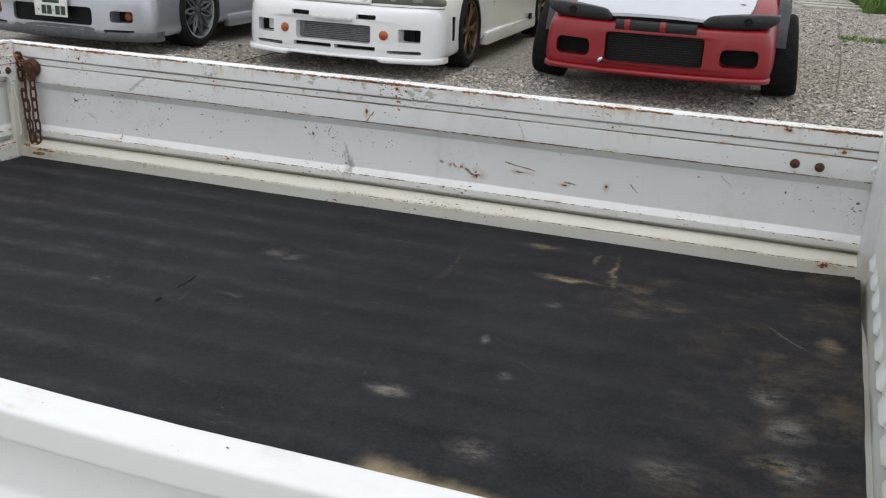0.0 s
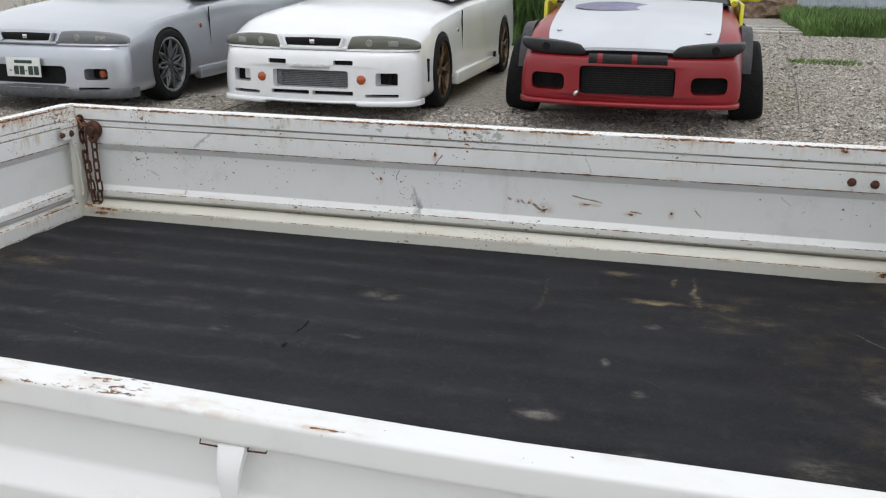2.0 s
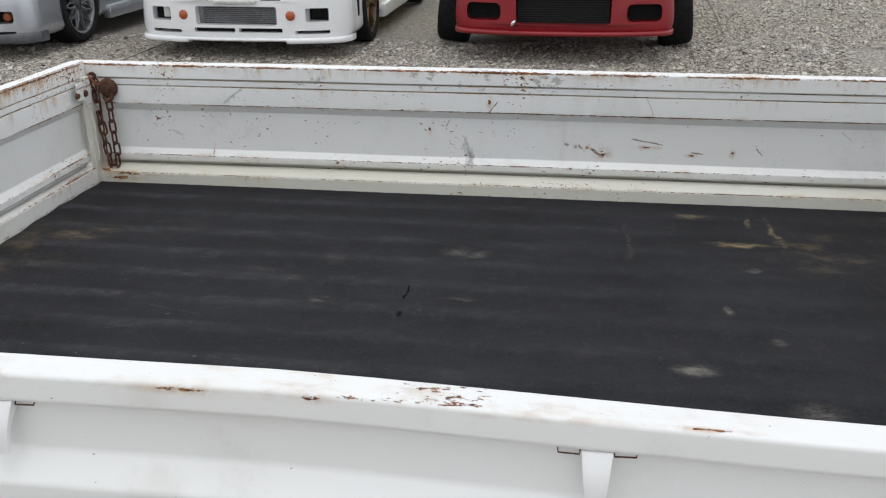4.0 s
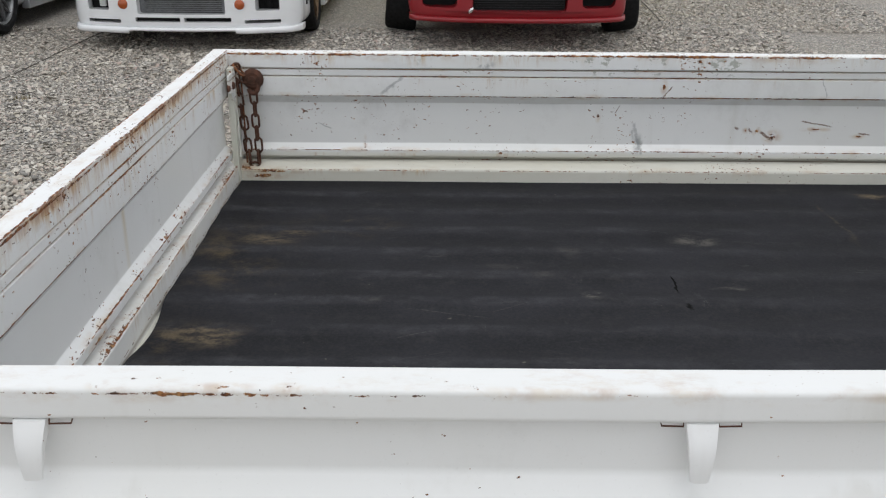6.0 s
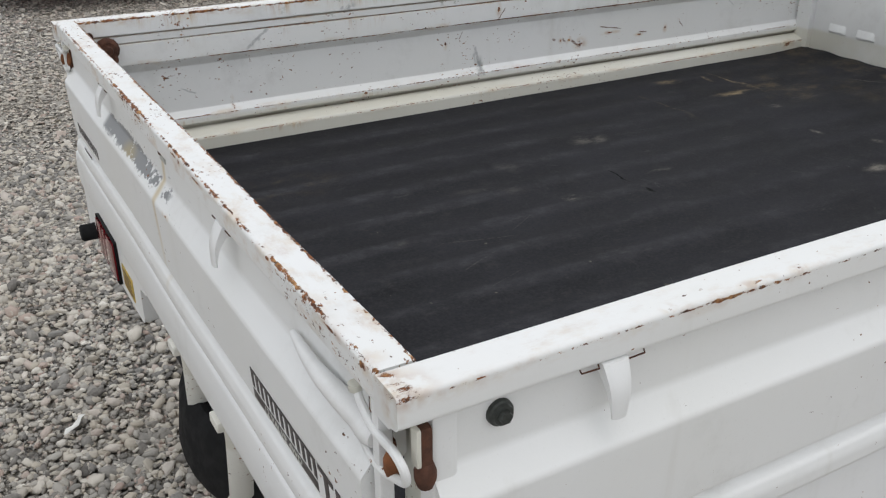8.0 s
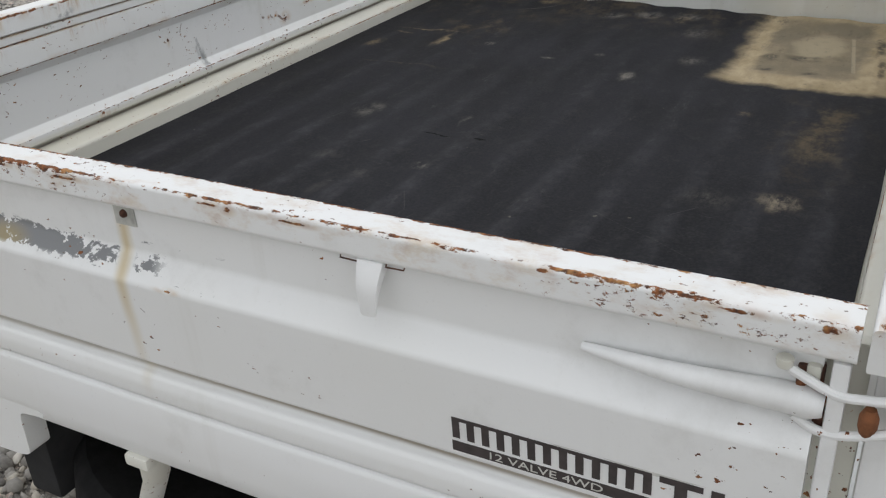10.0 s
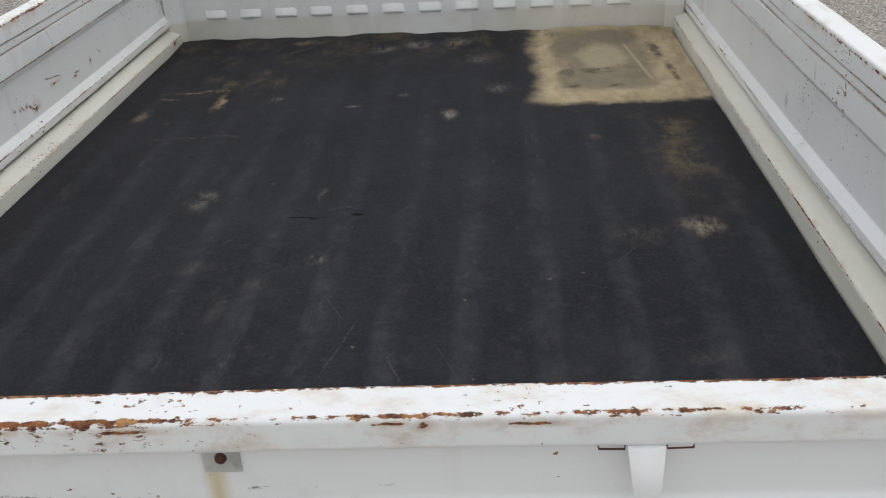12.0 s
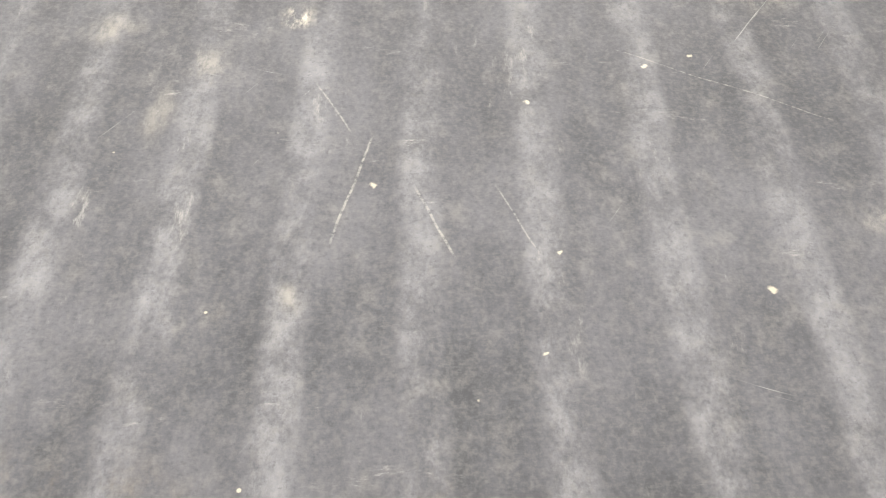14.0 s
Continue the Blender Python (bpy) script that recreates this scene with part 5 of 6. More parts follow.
def wheel(parent, x, y, r, width, rim_r, rim_mat, spokes, camber=0.0, lip=None):
    """A wheel with tyre, barrel, spokes, hub; x is its middle, the outside faces away from the car."""
    sgn = 1 if x > 0 else -1
    m = pose(x, y, r * math.cos(radians(camber)) + 0.002, 0, -sgn * camber, 0)
    prof = tyre_profile(r, width)
    prof = [(rr if rr > rim_r else rim_r, h) for rr, h in prof]
    bm = lathe([(rim_r * 0.98, -width * 0.42)] + prof[1:-1] + [(rim_r * 0.98, width * 0.42)], 44, "x")
    bmesh.ops.delete(bm, geom=[f for f in bm.faces if len(f.verts) > 8], context="FACES_ONLY")
    # grooves of the tread: sunken rings are too fine, so blocks along the shoulder
    bm.transform(m)
    tyre = part("wheel", bm, RUBBER, parent)
    rim = lathe([(rim_r * 0.99, width * 0.44), (rim_r * 0.93, width * 0.43), (rim_r * 0.90, width * 0.30), (rim_r * 0.88, -width * 0.42), (rim_r * 0.99, -width * 0.43)], 40, "x")
    bmesh.ops.delete(rim, geom=[f for f in rim.faces if len(f.verts) > 8], context="FACES_ONLY")
    turn = m @ (Matrix.Identity(4) if sgn > 0 else Matrix.Rotation(math.pi, 4, "Z"))
    rim.transform(turn)
    part("rim", rim, lip or rim_mat, tyre)
    back = lathe([(0.0, -0.02), (rim_r * 0.9, -0.02), (rim_r * 0.9, 0.0), (0.0, 0.0)], 30, "x")
    back.transform(turn)
    part("brake_backing", back, DARK, tyre)
    face = width * 0.36
    for i in range(spokes):
        a = i * math.tau / spokes
        for da in ((-0.17, 0.17) if spokes > 6 else (-0.11, 0.11)):
            p0 = (face * 0.85, 0.05 * math.cos(a), 0.05 * math.sin(a))
            p1 = (face * 0.95, rim_r * 0.55 * math.cos(a + da * 0.6), rim_r * 0.55 * math.sin(a + da * 0.6))
            p2 = (face, rim_r * 0.91 * math.cos(a + da * 1.7), rim_r * 0.91 * math.sin(a + da * 1.7))
            sp = tube([p0, p1, p2], [0.016, 0.013, 0.012], 6)
            sp.transform(turn)
            part("spoke", sp, rim_mat, tyre)
    hub = lathe([(0.0, face * 1.05), (0.03, face * 1.02), (0.062, face * 0.85), (0.065, 0.0), (0.0, 0.0)], 20, "x")
    hub.transform(turn)
    part("hub", hub, rim_mat, tyre)
    return tyre


def glass(name, color, rough=0.14, coat=0.25):
    return plain(name, color, rough, 0.0, 0.08, 12, Coat_Weight=coat)


def car_paint(name, color, rough=0.3, metal=0.0, flake=0.0, coat=0.35):
    k = Nodes(name)
    f = k.noise(2.2, 4)
    col = k.mix(k.ramp(f, 0.35, 0.7), tuple(c * 0.93 for c in color), color)
    col = k.mix(k.ramp(k.noise(9, 7, 0.7, seed=4), 0.55, 0.78, 0.0, 0.25), col, tuple(c * 0.72 + 0.03 for c in color))
    k.bump(k.noise(900 if flake else 40, 2), 0.04 if flake else 0.02, 0.001)
    return k.done(col, rough, metal, Coat_Weight=coat, Coat_Roughness=0.12)


WHITE_CAR = car_paint("white car paint", (0.78, 0.79, 0.80), 0.25, coat=0.6)
SILVER_CAR = car_paint("silver metallic car paint", (0.47, 0.49, 0.53), 0.30, 0.7, 1, coat=0.6)
SEAM = plain("dark shut line", (0.06, 0.06, 0.062), 0.7, 0.0, 0.2, 40)
RED_CAR = car_paint("faded red car paint", (0.235, 0.005, 0.010), 0.40, coat=0.12)
BONNET_WHITE = car_paint("pale bonnet paint", (0.56, 0.58, 0.62), 0.45, coat=0.1)
YELLOW_CAR = car_paint("yellow car paint", (0.72, 0.68, 0.03), 0.35)
SMOKE = glass("smoky headlamp glass", (0.12, 0.125, 0.10))
GREY_LENS = glass("grey headlamp glass", (0.17, 0.18, 0.185))
REFLECTOR = plain("lamp reflector", (0.30, 0.31, 0.29), 0.3, 0.4)
WINDOW = glass("tinted car window", (0.02, 0.024, 0.026), 0.05)
AMBER = glass("orange indicator lens", (0.36, 0.075, 0.015), 0.15)
LIP_ALLOY = plain("satin alloy lip", (0.45, 0.46, 0.47), 0.35, 0.7, 0.12, 30)
ALLOY_GREY = plain("grey alloy", (0.12, 0.12, 0.125), 0.35, 0.7, 0.15, 30)
ALLOY_BRONZE = plain("bronze alloy", (0.13, 0.085, 0.05), 0.4, 0.6, 0.15, 30)
CHROME = plain("polished rim lip", (0.75, 0.75, 0.75), 0.12, 0.95, 0.08, 20)
COOLER = plain("grey intercooler", (0.20, 0.205, 0.215), 0.5, 0.4, 0.2, 60)
LIP_GREY = plain("dark grey front lip", (0.085, 0.088, 0.095), 0.5, 0.0, 0.2, 20)
MATT_BLACK = plain("matt black panel", (0.013, 0.013, 0.0145), 0.45, 0.0, 0.25, 25, Specular_IOR_Level=0.35)
FLARE = plain("dark grey flare", (0.035, 0.036, 0.04), 0.55, 0.0, 0.2, 25)
PLATE_WHITE = plain("number plate", (0.72, 0.73, 0.70), 0.45, 0.0, 0.06, 30)
PLATE_GREEN = plain("number plate print", (0.02, 0.045, 0.032), 0.5)

SEDAN = [(-0.965, 0.66, 0.19, 0.40, 0.43), (-0.955, 0.76, 0.15, 0.47, 0.485), (-0.93, 0.82, 0.135, 0.515, 0.522), (-0.90, 0.85, 0.13, 0.528, 0.535), (-0.875, 0.86, 0.13, 0.534, 0.540), (-0.862, 0.862, 0.13, 0.56, 0.60), (-0.850, 0.864, 0.13, 0.605, 0.648), (-0.83, 0.866, 0.13, 0.625, 0.664), (-0.72, 0.868, 0.13, 0.655, 0.70), (-0.60, 0.875, 0.13, 0.685, 0.725), (-0.30, 0.885, 0.14, 0.735, 0.785), (0.0, 0.892, 0.16, 0.775, 0.835), (0.35, 0.885, 0.17, 0.80, 0.88), (0.75, 0.875, 0.17, 0.825, 0.925), (1.3, 0.875, 0.17, 0.85, 0.93), (2.1, 0.885, 0.17, 0.87, 0.93), (2.72, 0.895, 0.18, 0.90, 0.95), (3.25, 0.87, 0.2, 0.91, 0.96), (3.60, 0.83, 0.25, 0.90, 0.94), (3.72, 0.76, 0.30, 0.82, 0.86)]


def nose(bm):
    """Bends the front of a car round in plan, as its corners sweep back."""
    for v in bm.verts:
        f = min(1.0, max(0.0, (-0.25 - v.co.y) / 0.5))
        v.co.y += f * f * (3 - 2 * f) * 0.165 * min(1.0, abs(v.co.x) / 0.86) ** 2.6
    return bm


def cabin(parent, paint, pillar):
    rows = [(0.66, 0.70, 0.90), (0.95, 0.67, 1.08), (1.40, 0.60, 1.325), (1.85, 0.585, 1.355), (2.30, 0.585, 1.335), (2.75, 0.62, 1.15), (3.15, 0.66, 0.94)]
    bm = bmesh.new()
    rings = []
    for y, w, z in spline(rows, 3):
        base = 0.88
        zz = max(z, base + 0.01)
        f = min(1, (zz - base) / 0.47)
        wb = 0.80 - 0.02 * f
        rings.append([bm.verts.new(p) for p in ((-wb, y, base), (-(wb + (w - wb) * 0.8 * f), y, base + 0.8 * (zz - base)), (-w * 0.9, y, zz - 0.015 * f), (0, y, zz), (w * 0.9, y, zz - 0.015 * f), (wb + (w - wb) * 0.8 * f, y, base + 0.8 * (zz - base)), (wb, y, base))])
    for a, b in zip(rings, rings[1:]):
        for i in range(6):
            bm.faces.new((a[i], a[i + 1], b[i + 1], b[i]))
    for r in (rings[0], rings[-1]):
        bm.faces.new(r)
    part("window_glass", bm, WINDOW, parent)
    roof = bmesh.new()
    rr = []
    for y, w, z in spline([(1.36, 0.60, 1.317), (1.85, 0.60, 1.362), (2.34, 0.60, 1.325)], 3):
        rr.append([roof.verts.new(p) for p in ((-w, y, z - 0.03), (-w * 0.9, y, z), (0, y, z + 0.012), (w * 0.9, y, z), (w, y, z - 0.03), (0, y, z - 0.03))])
    for a, b in zip(rr, rr[1:]):
        for i in range(6):
            roof.faces.new((a[i], a[(i + 1) % 6], b[(i + 1) % 6], b[i]))
    roof.faces.new(rr[0])
    roof.faces.new(rr[-1][::-1])
    part("roof", roof, paint, parent)
    for s in (-1, 1):
        part("pillar", tube([(s * 0.785, 0.62, 0.90), (s * 0.70, 1.0, 1.13), (s * 0.60, 1.38, 1.31)], 0.03, 8), pillar, parent)
        part("pillar", tube([(s * 0.60, 2.32, 1.31), (s * 0.72, 2.8, 1.1), (s * 0.79, 3.15, 0.93)], 0.05, 8), paint, parent)
        mirror = box(-0.10, 0.10, -0.05, 0.05, -0.06, 0.06, 0.03, 3)
        mirror.transform(Matrix.Translation((s * 0.93, 1.0, 0.97)))
        part("wing_mirror", mirror, pillar, parent)


def arch_cutter(x, y, r, z=0.31):
    bm = lathe([(0.0, -0.30), (r, -0.30), (r, 0.30), (0.0, 0.30)], 36, "x")
    bm.transform(Matrix.Translation((x, y, z)))
    return bm


def ipos(x, y):
    return pose(x, y, slope_z(y) + 0.004, 0, 0, 0.3)


def place(car, m):
    car.matrix_world = m


def grand_tourer(name, label, paint, lens, white):
    car = thing(name, label, "car")
    holes = [arch_cutter(s * 0.93, yy, 0.342) for s in (-1, 1) for yy in (-0.075, 2.72)]
    if white:
        holes += [box(-0.325, 0.325, -1.2, -0.80, 0.245, 0.385, 0.02), box(0.02, 0.365, -1.2, -0.82, 0.190, 0.222, 0.008), box(-0.345, -0.01, -1.2, -0.82, 0.190, 0.222, 0.008)]
        for s in (-1, 1):
            holes += [box(*sorted((s * 0.545, s * 0.715)), -1.2, -0.62, 0.270, 0.372, 0.012), box(*sorted((s * 0.205, s * 0.365)), -1.2, -0.80, 0.430, 0.467, 0.008), box(*sorted((s * 0.46, s * 0.72)), -1.2, -0.70, 0.178, 0.203, 0.006)]
    else:
        holes += [box(-0.40, 0.40, -1.2, -0.80, 0.225, 0.375, 0.045, 4)]
        for s in (-1, 1):
            holes += [box(*sorted((s * 0.555, s * 0.735)), -1.2, -0.64, 0.262, 0.355, 0.025), box(*sorted((s * 0.50, s * 0.74)), -1.2, -0.66, 0.165, 0.200, 0.008)]
    body = part("body", nose(cut(hull(SEDAN), holes)), paint, car, angle=32)
    # black boxes set behind the openings stand in for the shade inside
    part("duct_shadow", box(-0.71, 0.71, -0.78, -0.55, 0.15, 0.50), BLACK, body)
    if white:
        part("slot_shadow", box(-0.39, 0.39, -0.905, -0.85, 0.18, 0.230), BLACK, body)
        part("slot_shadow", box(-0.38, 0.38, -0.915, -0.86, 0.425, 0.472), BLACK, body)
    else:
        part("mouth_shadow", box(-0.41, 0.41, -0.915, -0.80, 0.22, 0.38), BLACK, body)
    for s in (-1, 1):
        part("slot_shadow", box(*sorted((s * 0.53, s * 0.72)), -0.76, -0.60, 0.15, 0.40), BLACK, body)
    cabin(car, paint, paint)
    # grille between the lamps, with a small plain emblem
    part("grille", nose(band([(-0.240, -0.878, 0.574, 0.632), (0, -0.880, 0.572, 0.636), (0.240, -0.878, 0.574, 0.632)], 0.03)), BLACK, car)
    part("grille_surround", nose(band([(-0.29, -0.886, 0.536, 0.570), (0, -0.888, 0.536, 0.570), (0.29, -0.886, 0.536, 0.570)], 0.03)), paint, car)
    for s in (-1, 1):
        part("grille_surround", nose(tube([(s * 0.236, -0.882, 0.566), (s * 0.266, -0.876, 0.640)], 0.016, 8)), paint, car)
    # shut lines of bonnet, bumper and wings
    part("bumper_seam", nose(band([(-0.852, -0.866, 0.531, 0.536), (-0.6, -0.9005, 0.531, 0.536), (0, -0.9025, 0.531, 0.536), (0.6, -0.9005, 0.531, 0.536), (0.852, -0.866, 0.531, 0.536)], 0.02)), SEAM, car)
    part("emblem", box(-0.022, 0.022, -0.890, -0.872, 0.588, 0.622, 0.004), CHROME, car)
    lamp = [(0.296, -0.877, 0.541, 0.580), (0.325, -0.877, 0.540, 0.638), (0.36, -0.877, 0.540, 0.652), (0.48, -0.877, 0.540, 0.657), (0.62, -0.877, 0.541, 0.653), (0.74, -0.876, 0.544, 0.640), (0.82, -0.873, 0.549, 0.620), (0.852, -0.868, 0.556, 0.594)]
    for rows in (lamp, mirrored(lamp)):
        hl = part("headlamp", nose(band(rows, 0.05)), lens, car, "smoky wraparound headlamp", angle=60)
        s = 1 if rows is lamp else -1
        bulb = lathe([(0.0, -0.005), (0.026, -0.003), (0.031, 0.004), (0.0, 0.006)], 18, "y")
        bulb.transform(Matrix.Translation((s * 0.47, -0.8765, 0.600)))
        nose(bulb)
        part("reflector", bulb, REFLECTOR, hl)
        bulb = box(-0.04, 0.04, -0.003, 0.003, -0.022, 0.022, 0.004)
        bulb.transform(pose(s * 0.66, -0.8765, 0.598))
        nose(bulb)
        part("reflector", bulb, REFLECTOR, hl)
    # side: indicator, skirt, door line
    for s in (-1, 1):
        ind = lathe([(0.0, 0.0), (0.022, 0.0), (0.018, 0.008), (0.0, 0.010)], 14, "x")
        ind.transform(Matrix.Translation((s * 0.872, 0.52, 0.63)) @ Matrix.Scale(s, 4, (1, 0, 0)))
        part("side_indicator", ind, AMBER if not white else CHROME, car)
        skirt = box(*sorted((s * 0.84, s * 0.915)), 0.40, 2.33, 0.14, 0.255, 0.02)
        part("side_skirt", skirt, paint, car)
        part("door_gap", box(*sorted((s * 0.860, s * 0.8735)), 0.7033, 0.7048, 0.30, 0.80), BLACK, car)
    for s in (-1, 1):
        for yy in (-0.075, 2.72):
            wheel(car, s * 0.785, yy, 0.318, 0.235, 0.245, ALLOY_BRONZE if white else ALLOY_GREY, 6 if white else 11, 1.5, None if white else LIP_ALLOY)
    if white:
        ic = part("intercooler", box(-0.325, 0.325, -0.862, -0.78, 0.245, 0.387), DARK, car, "grey finned intercooler")
        for s in (-1, 1):
            part("end_tank", box(*sorted((s * 0.285, s * 0.325)), -0.880, -0.80, 0.248, 0.384, 0.008), COOLER, ic)
        for i in range(9):
            part("fin", box(-0.287, 0.287, -0.878, -0.860, 0.253 + i * 0.0145, 0.2615 + i * 0.0145), COOLER, ic)
        part("plate_mount", nose(band([(-0.17, -0.972, 0.405, 0.436), (0, -0.978, 0.405, 0.438), (0.17, -0.972, 0.405, 0.436)], 0.03)), plain("unpainted mount", (0.6, 0.6, 0.6), 0.5), car)
        for s in (-1, 1):
            bl = lathe([(0.0, -0.014), (0.026, -0.010), (0.037, 0.0), (0.037, 0.03), (0.0, 0.03)], 20, "y")
            bl.transform(Matrix.Translation((s * 0.43, -0.940, 0.317)))
            part("indicator", bl, AMBER, car, "round orange indicator")
            part("brake_duct", box(*sorted((s * 0.60, s * 0.65)), -0.80, -0.70, 0.280, 0.365, 0.008), PLATE_WHITE if s < 0 else BLACK, car)
            part("side_slot", box(*sorted((s * 0.845, s * 0.880)), -0.52, -0.485, 0.27, 0.46, 0.006), BLACK, car)
        lip = [(x, -0.992 if abs(x) < 0.84 else -0.90, 0.104 if abs(x) > 0.4 else 0.122, 0.150) for x in (-0.868, -0.80, -0.6, -0.41, -0.39, -0.2, 0, 0.2, 0.39, 0.41, 0.6, 0.80, 0.868)]
        part("front_lip", nose(band(lip, 0.14)), paint, car)
        for s in (-1, 1):
            part("skirt_vent", box(*sorted((s * 0.90, s * 0.921)), 2.02, 2.12, 0.24, 0.30, 0.006), BLACK, car)
    else:
        lip = [(x, -0.968 if abs(x) < 0.84 else -0.89, 0.104, 0.185 if abs(x) > 0.4 else 0.215) for x in (-0.872, -0.80, -0.6, -0.44, -0.38, -0.2, 0, 0.2, 0.38, 0.44, 0.6, 0.80, 0.872)]
        part("front_lip", nose(band(lip, 0.12)), LIP_GREY, car, "dark grey front lip")
        for s in (-1, 1):
            bl = lathe([(0.0, -0.016), (0.024, -0.012), (0.036, 0.0), (0.036, 0.03), (0.0, 0.03)], 18, "y")
            bl.transform(Matrix.Translation((s * 0.655, -0.80, 0.306)))
            part("indicator", bl, AMBER, car, "orange indicator in its duct")
        pl = part("number_plate", box(-0.135, 0.195, -0.992, -0.982, 0.280, 0.440, 0.004), PLATE_WHITE, car, "white number plate")
        for i, (a, b) in enumerate(((-0.150, -0.135), (-0.110, -0.065), (-0.055, -0.010), (0.002, 0.014), (0.028, 0.073), (0.083, 0.128))):
            part("plate_bar", box(a + 0.05, b + 0.05, -0.9945, -0.9915, 0.298 if i not in (0, 3) else 0.325, 0.370 if i not in (0, 3) else 0.335), PLATE_GREEN, pl)
        part("plate_bar", box(-0.05, 0.12, -0.9945, -0.9915, 0.392, 0.418), PLATE_GREEN, pl)
    return car


silver = grand_tourer("sports_car", "silver metallic sports coupe with smoky headlamps parked on gravel", SILVER_CAR, GREY_LENS, False)
place(silver, ipos(-3.89, 7.05))
white_car = grand_tourer("sports_car", "white sports coupe with bronze wheels and deep aero bumper", WHITE_CAR, SMOKE, True)
place(white_car, ipos(-1.42, 7.36))


def drift_car():
    car = thing("drift_car", "red drift coupe with pale bonnet and wide cambered wheels", "car")
    st = [(-0.93, 0.66, 0.245, 0.48, 0.50), (-0.915, 0.76, 0.215, 0.53, 0.54), (-0.89, 0.81, 0.205, 0.552, 0.558), (-0.86, 0.83, 0.20, 0.562, 0.57), (-0.80, 0.84, 0.195, 0.58, 0.595), (-0.70, 0.845, 0.195, 0.61, 0.63), (-0.50, 0.85, 0.20, 0.665, 0.688), (-0.25, 0.86, 0.21, 0.725, 0.745), (0.0, 0.862, 0.22, 0.768, 0.79), (0.35, 0.855, 0.22, 0.80, 0.875), (0.75, 0.85, 0.22, 0.83, 0.93), (1.3, 0.85, 0.22, 0.86, 0.93), (2.1, 0.86, 0.22, 0.88, 0.93), (2.52, 0.87, 0.22, 0.90, 0.95), (3.1, 0.84, 0.24, 0.91, 0.96), (3.40, 0.80, 0.28, 0.90, 0.94), (3.50, 0.72, 0.32, 0.82, 0.86)]
    holes = [arch_cutter(s * 0.93, yy, 0.37, 0.34) for s in (-1, 1) for yy in (0.0, 2.52)]
    holes += [box(-0.355, 0.355, -1.2, -0.76, 0.275, 0.49, 0.035)]
    for s in (-1, 1):
        holes += [box(*sorted((s * 0.470, s * 0.735)), -1.2, -0.58, 0.295, 0.425, 0.055, 5)]
    body = part("body", nose(cut(hull(st), holes)), RED_CAR, car, angle=32)
    # added black boxes: darkness of the ducts and of the bonnet's front gap
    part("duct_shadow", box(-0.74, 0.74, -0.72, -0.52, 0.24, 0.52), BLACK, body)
    part("bonnet_gap", box(-0.34, 0.34, -0.86, -0.70, 0.57, 0.604, 0.006), BLACK, body)
    mesh = part("radiator_mesh", box(-0.345, 0.345, -0.845, -0.80, 0.27, 0.495), BLACK, car, "black radiator mesh")
    for i in range(13):
        part("mesh_bar", box(-0.345, 0.345, -0.850, -0.844, 0.275 + i * 0.0175, 0.280 + i * 0.0175), MATT_BLACK, mesh)
    # doors and rear half in yellow
    for s in (-1, 1):
        part("door_panel", box(*sorted((s * 0.84, s * 0.872)), 0.62, 2.05, 0.30, 0.90, 0.01), YELLOW_CAR, car, "bright yellow door")
    cabin(car, YELLOW_CAR, YELLOW_CAR)
    part("wiper", tube([(-0.5, 0.64, 0.93), (-0.2, 0.72, 0.965), (0.05, 0.76, 0.985)], 0.009, 6), BLACK, car)
    part("wiper", tube([(0.1, 0.63, 0.93), (0.35, 0.70, 0.955), (0.6, 0.74, 0.96)], 0.009, 6), BLACK, car)
    # bonnet: separate curved panel lying over the front
    bon = bmesh.new()
    rows = []
    for y, w, z in spline([(-0.885, 0.50, 0.628), (-0.85, 0.56, 0.646), (-0.72, 0.63, 0.690), (-0.45, 0.66, 0.752), (0.0, 0.675, 0.832), (0.40, 0.685, 0.888), (0.66, 0.69, 0.928)], 4):
        rows.append([bon.verts.new((x * w, y, z - 0.024 * abs(x) ** 2.5)) for x in np.linspace(-1, 1, 17)])
    for a, b in zip(rows, rows[1:]):
        for i in range(16):
            bon.faces.new((a[i], a[i + 1], b[i + 1], b[i]))
    ext = bmesh.ops.extrude_face_region(bon, geom=bon.faces[:])["geom"]
    for v in ext:
        if isinstance(v, bmesh.types.BMVert):
            v.co.z -= 0.022
    nose(bon)
    bonnet = part("bonnet", bon, BONNET_WHITE, car, "pale grey-white bonnet with a faded disc")
    disc = bmesh.new()
    ring = [disc.verts.new((0.0 + r * 0.33 * math.cos(a), 0.30 + r * 0.20 * math.sin(a), 0)) for r in (1.0,) for a in np.linspace(0, math.tau, 40, endpoint=False)]
    mid = disc.verts.new((0.0, 0.30, 0))
    for i in range(40):
        disc.faces.new((ring[i], ring[(i + 1) % 40], mid))
    for v in disc.verts:
        y = v.co.y
        z = float(np.interp(y, (-0.45, 0.0, 0.40, 0.66), (0.750, 0.832, 0.888, 0.928)))
        v.co.z = z - 0.028 * abs(v.co.x / 0.68) ** 2.5 + 0.003
        v.co.x -= 0.22
    part("faded_disc", disc, plain("faded violet disc", (0.20, 0.19, 0.30), 0.5, 0, 0.2, 12), bonnet)
    for s in (-1, 1):
        pin = lathe([(0.0, 0.012), (0.008, 0.012), (0.010, 0.0), (0.024, 0.0), (0.024, -0.004), (0.0, -0.004)], 14, "z")
        pin.transform(Matrix.Translation((s * 0.57, -0.50, 0.722)))
        part("bonnet_pin", pin, CHROME, bonnet)
